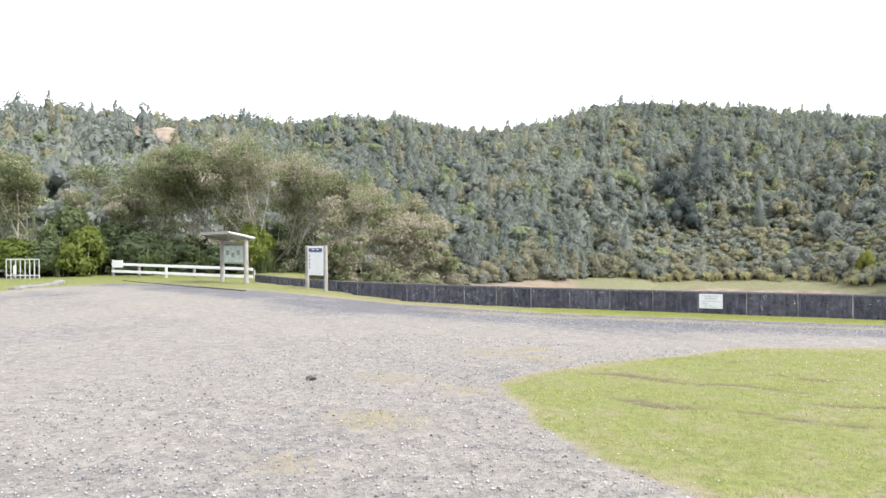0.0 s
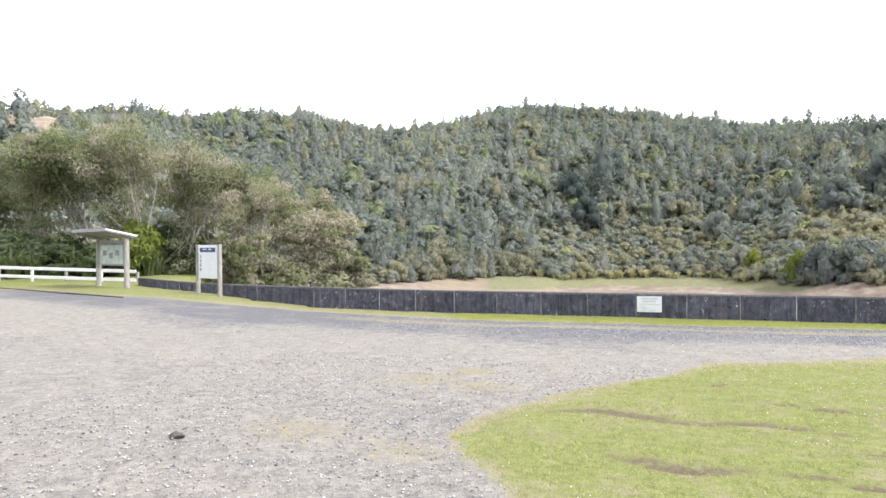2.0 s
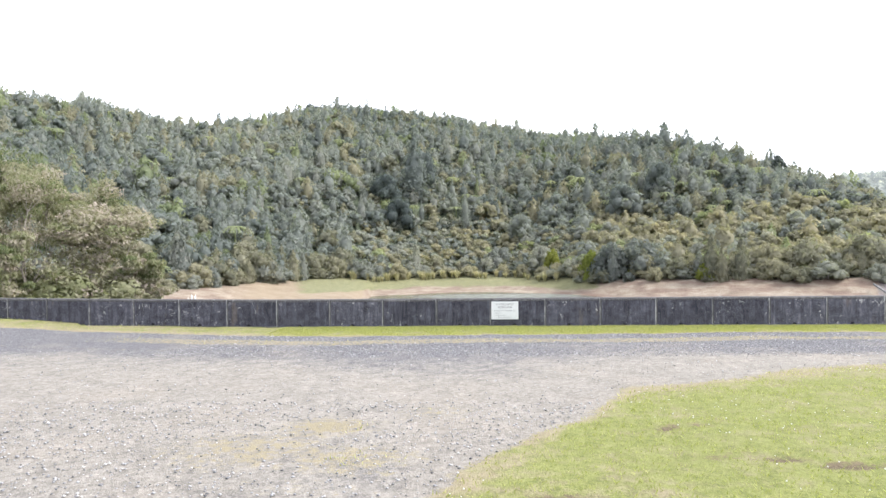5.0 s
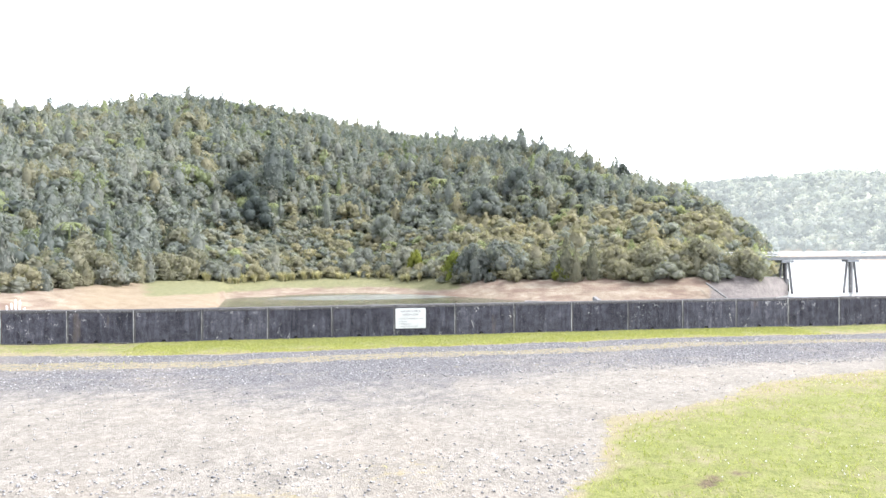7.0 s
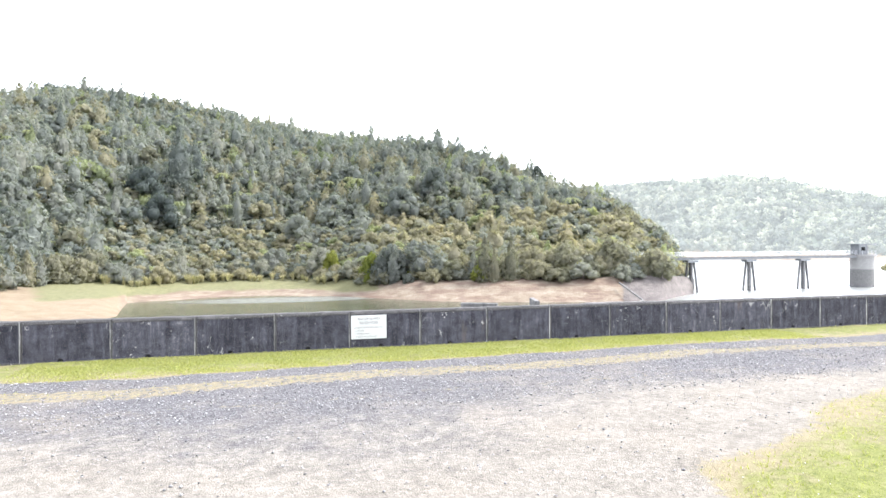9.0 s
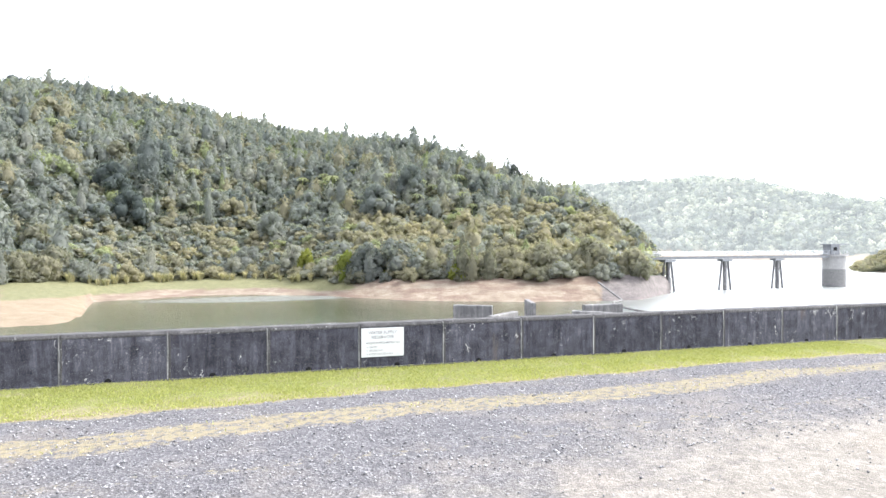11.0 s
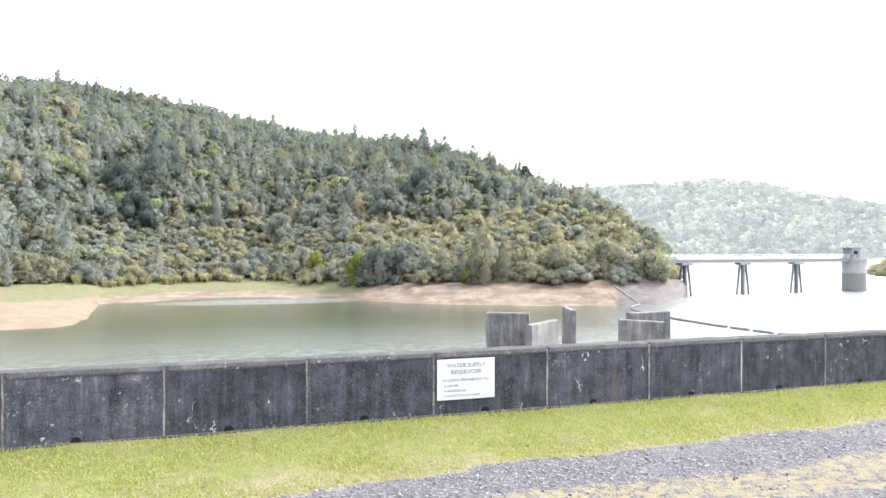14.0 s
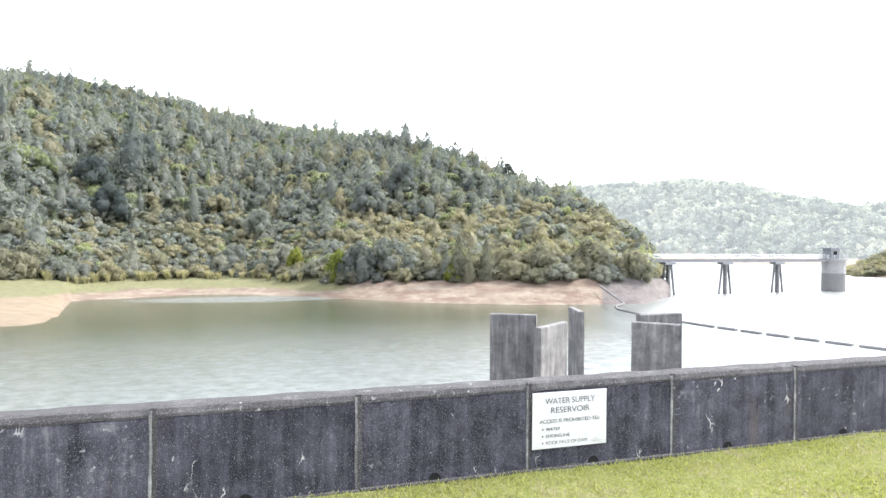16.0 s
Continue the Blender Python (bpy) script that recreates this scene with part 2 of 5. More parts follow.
def water_mat():
    """Sheltered green bay, ruffled by wind further out on the open reservoir."""
    m, nt, b = nodes_of("reservoir_water")
    b.inputs["Base Color"].default_value = (0.027, 0.042, 0.023, 1)
    b.inputs["IOR"].default_value = 1.33
    tc = nt.nodes.new("ShaderNodeTexCoord")
    sp = nt.nodes.new("ShaderNodeSeparateXYZ")
    nt.links.new(tc.outputs["Object"], sp.inputs[0])
    open_x = calc(nt, "SUBTRACT", sp.outputs[0], calc(nt, "MULTIPLY", sp.outputs[1], 0.42))
    near_dam = calc(nt, "MULTIPLY", step(nt, calc(nt, "MULTIPLY", sp.outputs[1], -1.0), -95.0, -30.0), 0.45)
    far_u = calc(nt, "DIVIDE", calc(nt, "SUBTRACT", sp.outputs[0], 4.0), 26.0)
    far_v = calc(nt, "DIVIDE", calc(nt, "SUBTRACT", sp.outputs[1], 131.0), 9.0)
    gust = calc(nt, "ADD", calc(nt, "MULTIPLY", far_u, far_u), calc(nt, "MULTIPLY", far_v, far_v))
    gust = calc(nt, "MULTIPLY", step(nt, calc(nt, "MULTIPLY", gust, -1.0), -1.0, -0.2), 0.55)
    patchy = calc(nt, "MULTIPLY_ADD", tex(nt, 0.9, 6, 0.75, stretch=(0.8, 1.0, 1)), 2.4, -0.2)
    calm = calc(nt, "MULTIPLY", calc(nt, "MAXIMUM", near_dam, gust), patchy)
    wind = calc(nt, "MAXIMUM", step(nt, open_x, 8.0, 50.0), calm)
    nt.links.new(calc(nt, "MULTIPLY_ADD", wind, 0.14, 0.05), b.inputs["Roughness"])
    h = calc(nt, "ADD", tex(nt, 2.2, 5, 0.65, stretch=(0.8, 1.2, 1)), calc(nt, "MULTIPLY", tex(nt, 0.22, 2, 0.5), 1.0))
    bp = nt.nodes.new("ShaderNodeBump")
    bp.inputs["Distance"].default_value = 0.3
    nt.links.new(calc(nt, "MULTIPLY_ADD", wind, 0.45, 0.18), bp.inputs["Strength"])
    nt.links.new(h, bp.inputs["Height"])
    nt.links.new(bp.outputs[0], b.inputs["Normal"])
    gl = nt.nodes.new("ShaderNodeBsdfGlossy")             # wind-ruffled sheen
    gl.inputs["Color"].default_value, gl.inputs["Roughness"].default_value = (0.93, 0.95, 0.96, 1), 0.3
    ms = nt.nodes.new("ShaderNodeMixShader")
    nt.links.new(calc(nt, "MULTIPLY", wind, 0.7), ms.inputs[0])
    nt.links.new(b.outputs[0], ms.inputs[1])
    nt.links.new(gl.outputs[0], ms.inputs[2])
    nt.links.new(ms.outputs[0], nt.nodes["Material Output"].inputs["Surface"])
    return m


M_GROUND, M_LAND, M_WATER = ground_mat(), land_mat(), water_mat()
M_WALL = concrete_mat("dark_weathered_concrete", (0.016, 0.016, 0.024), (0.060, 0.060, 0.078), (0.215, 0.215, 0.235), 0.85, 0.9)
M_COPING = concrete_mat("worn_coping_concrete", (0.04, 0.039, 0.041), (0.125, 0.122, 0.124), (0.31, 0.30, 0.30), 0.4)
M_JOINT = concrete_mat("pale_joint_mortar", (0.025, 0.025, 0.028), (0.12, 0.12, 0.122), (0.42, 0.42, 0.415), 1.2)
M_PIER = concrete_mat("grey_streaked_concrete", (0.045, 0.045, 0.048), (0.13, 0.128, 0.13), (0.30, 0.295, 0.285), 0.9, 0, 3.0)
M_WING = concrete_mat("pale_stained_concrete", (0.07, 0.07, 0.07), (0.15, 0.147, 0.145), (0.28, 0.272, 0.262), 0.9, 0, 3.0)
M_PALE = concrete_mat("pale_tower_concrete", (0.15, 0.15, 0.145), (0.25, 0.245, 0.24), (0.37, 0.36, 0.35))
M_STAIN = concrete_mat("wet_stained_concrete", (0.09, 0.09, 0.09), (0.14, 0.137, 0.134), (0.20, 0.195, 0.19))
M_SIGN = plain("white_sign_enamel", [(0.3, (0.50, 0.51, 0.51)), (0.7, (0.58, 0.59, 0.59))], 9, 0.35, 0, 0)
M_INK = plain("grey_sign_lettering", [(0.3, (0.10, 0.10, 0.11)), (0.7, (0.15, 0.15, 0.16))], 9, 0.5, 0, 0)
M_NAVY = plain("navy_sign_print", [(0.3, (0.02, 0.03, 0.10)), (0.7, (0.03, 0.045, 0.14))], 9, 0.5, 0, 0)
M_WHITE = plain("white_painted_timber", [(0.3, (0.44, 0.44, 0.43)), (0.6, (0.60, 0.60, 0.595))], 5, 0.55, 0, 0.25, stretch=(0.4, 4, 4))
M_POST = plain("weathered_timber_post", [(0.3, (0.12, 0.108, 0.095)), (0.55, (0.235, 0.222, 0.20)), (0.8, (0.36, 0.345, 0.32))], 5, 0.85, 0, 0.5, 0.006, stretch=(5, 5, 0.5))
M_ROOF = plain("pale_roof_sheet", [(0.3, (0.55, 0.56, 0.56)), (0.7, (0.74, 0.75, 0.75))], 3, 0.45, 0.1, 0.1)
M_SOFFIT = plain("grey_soffit_board", [(0.3, (0.16, 0.16, 0.15)), (0.7, (0.27, 0.27, 0.25))], 4, 0.7, 0, 0.2)
M_STEEL = plain("galvanised_steel", [(0.3, (0.42, 0.43, 0.44)), (0.7, (0.62, 0.63, 0.64))], 12, 0.4, 0.8, 0.1)
M_BRIDGE = plain("grey_painted_steel", [(0.3, (0.10, 0.11, 0.12)), (0.7, (0.20, 0.21, 0.22))], 2, 0.6, 0.2, 0.1)
M_BOARD = plain("faded_green_display", [(0.3, (0.20, 0.27, 0.24)), (0.5, (0.34, 0.40, 0.36)), (0.7, (0.50, 0.53, 0.47))], 2.5, 0.3, 0, 0)
M_DARK = plain("painted_dark_inside", [(0.3, (0.002, 0.002, 0.002)), (0.7, (0.004, 0.004, 0.004))], 9, 1.0, 0, 0)
M_CLOD = plain("dark_rock", [(0.3, (0.03, 0.026, 0.022)), (0.7, (0.09, 0.08, 0.07))], 20, 0.9, 0, 0.5, 0.01)
M_FLOAT = plain("grey_plastic_float", [(0.3, (0.07, 0.07, 0.07)), (0.7, (0.14, 0.14, 0.14))], 3, 0.5, 0, 0.1)
M_BARK = plain("pale_flaking_bark", [(0.3, (0.17, 0.145, 0.125)), (0.55, (0.31, 0.275, 0.245)), (0.8, (0.46, 0.42, 0.385))], 4, 0.9, 0, 0.6, 0.02, stretch=(3, 3, 0.6))
M_STONE = plain("grey_field_stone", [(0.3, (0.12, 0.115, 0.11)), (0.6, (0.25, 0.24, 0.23)), (0.8, (0.38, 0.37, 0.35))], 9, 0.9, 0, 0.6, 0.01)
M_RIPRAP = plain("dam_face_rock", [(0.3, (0.10, 0.10, 0.10)), (0.6, (0.22, 0.21, 0.20)), (0.8, (0.33, 0.32, 0.30))], 1.2, 0.95, 0, 0.8, 0.2)
M_CLAYSCAR = plain("bare_clay_slip", [(0.3, (0.14, 0.108, 0.08)), (0.55, (0.23, 0.185, 0.14)), (0.75, (0.30, 0.25, 0.195))], 0.35, 0.95, 0, 0.5, 0.3)
M_HILL = leaf_mat("mixed_bush_foliage", [(0.0, (0.074, 0.090, 0.088)), (0.3, (0.138, 0.156, 0.148)), (0.55, (0.188, 0.204, 0.188)), (0.78, (0.226, 0.238, 0.208)), (1.0, (0.265, 0.268, 0.216))], 0.45, 1.6, 0.25, 0.5)
# last argument: haze colour and strength, emitted by the far leaves
M_FARHILL = leaf_mat("haze_glow_foliage", [(0.0, (0.05, 0.065, 0.065)), (0.5, (0.14, 0.16, 0.155)), (1.0, (0.29, 0.30, 0.27))], 0.4, 0.4, 0.5, 0.6, (0.94, 1.0, 1.06, 0.115))
M_KANUKA = leaf_mat("brown_green_kanuka_foliage", [(0.0, (0.080, 0.100, 0.052)), (0.35, (0.165, 0.180, 0.098)), (0.65, (0.240, 0.228, 0.165)), (1.0, (0.330, 0.282, 0.262))], 0.45, 2.0, 0.1, 0.5)
M_UNDER = leaf_mat("dark_undergrowth_foliage", [(0.0, (0.050, 0.066, 0.036)), (0.5, (0.110, 0.135, 0.065)), (1.0, (0.19, 0.21, 0.10))], 0.4, 4.0, 0.12)
M_SHRUB = leaf_mat("bright_shrub_foliage", [(0.0, (0.06, 0.085, 0.022)), (0.4, (0.12, 0.145, 0.034)), (0.75, (0.21, 0.215, 0.05)), (1.0, (0.33, 0.30, 0.07))], 0.38, 4.0, 0.12)
M_FLAX = leaf_mat("flax_and_reed_blades", [(0.0, (0.05, 0.075, 0.03)), (0.5, (0.13, 0.15, 0.07)), (1.0, (0.42, 0.38, 0.24))], 0.3)
M_BLADE = leaf_mat("turf_blades", [(0.0, (0.175, 0.200, 0.058)), (0.45, (0.265, 0.280, 0.097)), (0.75, (0.340, 0.335, 0.145)), (1.0, (0.40, 0.36, 0.20))], 0.45, 30.0, 0.002, 0.5)


# ---- mesh helpers ----
def part(name, bm, material, parent=None, label=""):
    me = bpy.data.meshes.new(name)
    bm.to_mesh(me)
    bm.free()
    me.materials.append(material)
    ob = new(name, me)
    ob.parent = parent
    return tagged(ob, label)


def empty(name, at=(0, 0, 0), rz=0.0, label="", category="", group="", kind=""):
    ob = new(name)
    ob.empty_display_size = 0.2
    ob.matrix_world = pose(*at, 0, 0, rz)
    return tagged(ob, label, category, group, kind)


def box(bm, size, at=(0, 0, 0), turn=(0, 0, 0), bevel=0.0):
    made = bmesh.ops.create_cube(bm, size=1.0, matrix=pose(*at, *turn) @ Matrix.Diagonal((*size, 1)))["verts"]
    if bevel:
        es = list({e for v in made for e in v.link_edges})
        bmesh.ops.bevel(bm, geom=es, offset=bevel, segments=2, affect="EDGES", profile=0.5)
    return bm


def rod(bm, a, b, r0, r1=None, n=8, caps=True):
    a, b = Vector(a), Vector(b)
    q = (b - a).to_track_quat("Z", "Y").to_matrix().to_4x4()
    bmesh.ops.create_cone(bm, cap_ends=caps, segments=n, radius1=r0, radius2=r0 if r1 is None else r1, depth=(b - a).length,
                          matrix=Matrix.Translation((a + b) / 2) @ q)
    return bm


def B():
    return bmesh.new()


def tri_mesh(name, v, f, material, tint=None, extra=(), smooth=False):
    me = bpy.data.meshes.new(name)
    v, f = np.asarray(v, np.float32), np.asarray(f, np.int32)
    me.vertices.add(len(v))
    me.vertices.foreach_set("co", v.ravel())
    me.loops.add(f.size)
    me.loops.foreach_set("vertex_index", f.ravel())
    me.polygons.add(len(f))
    me.polygons.foreach_set("loop_start", np.arange(0, f.size, 3, dtype=np.int32))
    me.update(calc_edges=True)
    if smooth:
        me.polygons.foreach_set("use_smooth", np.ones(len(f), bool))
    for key, val in ((("tint", tint),) if tint is not None else ()) + tuple(extra):
        a = me.attributes.new(key, "FLOAT", "POINT")
        a.data.foreach_set("value", np.asarray(val, np.float32))
    me.materials.append(material)
    return me


def smoothstep(a, b, x):
    t = np.clip((np.asarray(x, float) - a) / (b - a), 0, 1)
    return t * t * (3 - 2 * t)


def wavy(x, y, seed=0, octaves=4, scale=1.0):
    """A cheap smooth field of about -1 to 1 from turned sines."""
    g = np.random.RandomState(seed)
    out, amp = np.zeros(np.shape(x)), 1.0
    for _ in range(octaves):
        for _ in range(3):
            a, p = g.uniform(0, 6.28, 2)
            out = out + amp * np.sin((np.cos(a) * x + np.sin(a) * y) * scale * g.uniform(0.7, 1.3) + p) / 3
        amp, scale = amp * 0.55, scale * 2.05
    return out


# ---- the lie of the land ----
WATER_Z = -9.2
OX, OY = -2.0, -8.0        # where bearings are taken from; degrees, right of the wall's normal
# bearing, foot of the shore (distance, height), edge of the bush (distance, height), ridge (distance, its treetops' tangent)
LAND = np.array([
    (-100, 44, 0.3, 60, 0.9, 380, 0.142), (-60, 44, 0.3, 60, 0.8, 400, 0.155), (-47, 44, 0.0, 64, 0.2, 420, 0.174),
    (-37, 62, -5.5, 85, -3.0, 420, 0.186), (-31, 84, -9.5, 112, -5.0, 430, 0.190), (-25, 90, -9.5, 122, -4.9, 450, 0.178),
    (-19, 95, -9.5, 136, -5.2, 415, 0.195), (-16, 97, -9.5, 150, -5.4, 405, 0.206), (-13, 100, -9.5, 154, -5.6, 390, 0.213), (-11.4, 103, -9.5, 157, -5.8, 385, 0.212), (-10.4, 112, -9.5, 159, -6.0, 382, 0.211), (-9.6, 140, -9.5, 160, -6.2, 380, 0.211),
    (-4, 148, -9.5, 172, -6.2, 370, 0.210), (3, 148, -9.5, 170, -6.2, 350, 0.190), (9, 140, -9.5, 151, -6.2, 330, 0.174),
    (15, 128, -9.5, 142, -5.6, 300, 0.155), (21, 125, -9.5, 139, -5.4, 260, 0.127), (26, 126, -9.5, 139, -5.2, 225, 0.102),
    (31, 129, -9.5, 141, -4.8, 195, 0.078), (35, 135, -9.5, 146, -4.6, 168, 0.034), (37.2, 156, -9.5, 164, -6.0, 176, -0.03)])


def ground_z(x, y):
    """The car park: falls gently to the wall, and rises to the left of it."""
    x, y = np.asarray(x, float), np.asarray(y, float)
    z = -0.05 + 0.0185 * np.clip(-y, 0, 30)
    return z + 0.33 * smoothstep(-9, -17, x) * (0.3 + 0.7 * smoothstep(-13, -3, y)) + 0.012 * wavy(x, y, 5, 3, 0.9)


def land_z(bear, r):
    row = [np.interp(bear, LAND[:, 0], LAND[:, k]) for k in range(1, 7)]
    r0, z0, r1, z1, r2, tan = row
    z2 = tan * r2 + 1.8 - 8.5
    a = np.clip((r - r0) / (r1 - r0), 0, 1)
    c = np.clip((r - r1) / (r2 - r1), 0, 1)
    rise = 0.35 * c + 0.65 * np.sin(c * math.pi / 2) ** 1.15
    z = np.where(r < r1, z0 + (z1 - z0) * (0.55 * a + 0.45 * smoothstep(0, 1, a)), z1 + (z2 - z1) * rise)
    z = np.where(r < r0, z0 - (r0 - r) * 0.25 * (z0 < -4), z)
    z = np.where(r > r2, z2 - (r - r2) * 0.25, z)
    x, y = OX + r * np.sin(np.radians(bear)), OY + r * np.cos(np.radians(bear))
    z = z + wavy(x, y, 11, 4, 0.035) * 6.0 * smoothstep(0, 60, r - r1) * (1 - 0.8 * smoothstep(-60, 0, r - r2))
    return z + wavy(x, y, 12, 4, 0.25) * 0.25 * smoothstep(-5, 5, r - r0)


def polar(bear, r):
    return OX + r * np.sin(np.radians(bear)), OY + r * np.cos(np.radians(bear))


# terrain: one sheet of hills and drawn-down shore round the reservoir
bears = np.concatenate([np.arange(-100, -40, 1.5), np.arange(-40, 37.3, 0.4), [37.2]])
q = np.concatenate([np.linspace(-0.35, 0, 6)[:-1], np.linspace(0, 1, 22), 1 + np.linspace(0, 1, 60)[1:] ** 1.1 * 1.25])
bb, qq = np.meshgrid(bears, q, indexing="ij")
R0, R1, R2 = (np.interp(bb, LAND[:, 0], LAND[:, k]) for k in (1, 3, 5))
rr = np.where(qq < 1, R0 + (R1 - R0) * qq, R1 + (R2 - R1) * (qq - 1))
zz = land_z(bb, rr)
xx, yy = polar(bb, rr)
ni, nj = bb.shape
idx = np.arange(ni * nj).reshape(ni, nj)
quad_a, quad_b, quad_c, quad_d = idx[:-1, :-1].ravel(), idx[1:, :-1].ravel(), idx[1:, 1:].ravel(), idx[:-1, 1:].ravel()
tris = np.concatenate([np.stack([quad_a, quad_b, quad_c], 1), np.stack([quad_a, quad_c, quad_d], 1)])[:, ::-1]
turf_mask = np.maximum(0.85 * smoothstep(-18.5, -14, bb) * (1 - smoothstep(8, 14, bb)) * smoothstep(np.where(bb < -10, 0.45, 0.2), np.where(bb < -10, 0.62, 0.6), qq), smoothstep(-38, -42, bb) * (1 - smoothstep(0.1, 0.3, qq)))
rock_mask = smoothstep(30.5, 33, bb)
sand_mask = smoothstep(-24, -19, bb) * (1 - smoothstep(-10.5, -9.8, bb))
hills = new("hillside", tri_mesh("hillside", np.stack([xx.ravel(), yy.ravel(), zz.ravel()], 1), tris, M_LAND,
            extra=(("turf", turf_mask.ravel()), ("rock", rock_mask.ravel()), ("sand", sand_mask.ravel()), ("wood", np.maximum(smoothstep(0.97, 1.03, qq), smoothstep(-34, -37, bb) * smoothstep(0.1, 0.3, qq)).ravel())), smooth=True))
tagged(hills, "steep hillside with bare clay shore under native bush", "hill", kind="structure")

# far shore and hill across the reservoir
fb = np.arange(20, 96, 1.0)
fq = np.linspace(0, 1, 40)
bb2, qq2 = np.meshgrid(fb, fq, indexing="ij")


def far_r(bear):
    return np.interp(bear, [20, 40, 55, 75, 95], [560, 520, 470, 420, 380]), np.interp(bear, [20, 40, 55, 75, 95], [720, 690, 600, 540, 500])


def far_z(bear, r):
    ra, rb = far_r(bear)
    top = np.interp(bear, [20, 30, 35, 39, 43, 47, 51, 56, 70, 95], [0.078, 0.081, 0.083, 0.089, 0.076, 0.057, 0.046, 0.043, 0.06, 0.07]) * rb + 1.8 - 6
    a = np.clip((r - ra) / (rb - ra), 0, 1.3)
    x, y = polar(bear, r)
    return -9.5 + (top + 9.5) * np.sin(np.clip(a, 0, 1.25) * math.pi / 2) + wavy(x, y, 21, 4, 0.02) * 5 * smoothstep(0.05, 0.3, a) * (1 - smoothstep(0.7, 1, a)) + 2.0 * smoothstep(0, 0.03, a)


FA, FB = far_r(bb2)
rr2 = FA + (FB - FA) * qq2 * 1.2
x2, y2 = polar(bb2, rr2)
ni, nj = bb2.shape
idx = np.arange(ni * nj).reshape(ni, nj)
quad_a, quad_b, quad_c, quad_d = idx[:-1, :-1].ravel(), idx[1:, :-1].ravel(), idx[1:, 1:].ravel(), idx[:-1, 1:].ravel()
tris = np.concatenate([np.stack([quad_a, quad_b, quad_c], 1), np.stack([quad_a, quad_c, quad_d], 1)])[:, ::-1]
M_FARLAND, _fnt, _fb = nodes_of("haze_glow_ground")
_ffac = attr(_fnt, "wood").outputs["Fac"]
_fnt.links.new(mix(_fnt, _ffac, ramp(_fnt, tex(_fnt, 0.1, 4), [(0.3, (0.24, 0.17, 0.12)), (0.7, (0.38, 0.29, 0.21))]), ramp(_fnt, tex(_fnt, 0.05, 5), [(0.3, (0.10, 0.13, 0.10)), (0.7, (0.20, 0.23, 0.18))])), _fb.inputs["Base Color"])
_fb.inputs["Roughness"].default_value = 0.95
# the far ground emits the same even haze as its bush
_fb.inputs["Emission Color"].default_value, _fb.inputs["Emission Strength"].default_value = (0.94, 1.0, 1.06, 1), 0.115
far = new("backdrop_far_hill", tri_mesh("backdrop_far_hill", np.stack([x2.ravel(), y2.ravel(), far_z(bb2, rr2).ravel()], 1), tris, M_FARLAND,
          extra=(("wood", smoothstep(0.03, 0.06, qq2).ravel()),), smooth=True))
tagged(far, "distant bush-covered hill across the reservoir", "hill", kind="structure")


def spur_z(bear, r):
    """A low nearer point on the far shore."""
    top = np.interp(bear, [49, 51, 53.5, 60, 75, 92], [-11.5, -4.5, 4.0, 15, 22, 24]) - 3
    return -9.6 + (top + 9.6) * np.sin(np.clip((r - 300) / 70, 0, 1.3) * math.pi / 2)


sb, sr = np.meshgrid(np.arange(48, 93, 1.0), np.linspace(300, 390, 16), indexing="ij")
sx_, sy_ = polar(sb, sr)
idx = np.arange(sb.size).reshape(sb.shape)
quad_a, quad_b, quad_c, quad_d = idx[:-1, :-1].ravel(), idx[1:, :-1].ravel(), idx[1:, 1:].ravel(), idx[:-1, 1:].ravel()
tris = np.concatenate([np.stack([quad_a, quad_b, quad_c], 1), np.stack([quad_a, quad_c, quad_d], 1)])[:, ::-1]
spur = new("far_spur", tri_mesh("far_spur", np.stack([sx_.ravel(), sy_.ravel(), spur_z(sb, sr).ravel()], 1), tris, M_LAND,
           extra=(("wood", smoothstep(306, 312, sr).ravel()),), smooth=True))
tagged(spur, "low olive bush-covered point on the far shore", "hill", kind="structure")

# the reservoir and the flat country that closes the horizon
bm = B()
bmesh.ops.create_grid(bm, x_segments=1, y_segments=1, size=470, matrix=pose(180, 440, WATER_Z))
tagged(part("water", bm, M_WATER), "calm green reservoir water with light ripples", "water", kind="structure")

# car park: one sheet with turf, dry grass and bare earth
gx = np.concatenate([np.arange(-60, -20, 0.8), np.arange(-20, 14, 0.16), np.arange(14, 60.1, 0.8)])
gy = np.concatenate([np.arange(-60, -24, 1.2), np.arange(-24, 0.3, 0.16)])
# the stretch behind the left part of the wall
px, py = np.meshgrid(gx, np.concatenate([gy, np.arange(0.3, 16, 0.5)]), indexing="ij")

WALL_LINE = np.array([(60, 0), (-5.2, 0.0), (-7, 0.17), (-9, 0.46), (-12, 0.92), (-14.5, 1.5), (-17, 2.45), (-19.5, 3.75), (-22.4, 5.4)])


def wall_y(x):
    return np.interp(x, WALL_LINE[::-1, 0], WALL_LINE[::-1, 1])


def lawn_edge(x):
    """How far the lawn reaches towards the wall."""
    return np.interp(x, [-2, -0.95, -0.8, -0.3, 0.6, 1.6, 3.2, 5, 9, 20, 60], [-40, -13.3, -12.4, -11.2, -9.25, -7.85, -6.9, -6.3, -5.6, -5.0, -5.0])


def lawn_back(x):
    return np.interp(x, [-0.95, -0.3, 0.4, 1.2, 1.9, 4, 8, 60], [-12.9, -13.8, -14.8, -15.7, -16.4, -18.5, -21, -30])


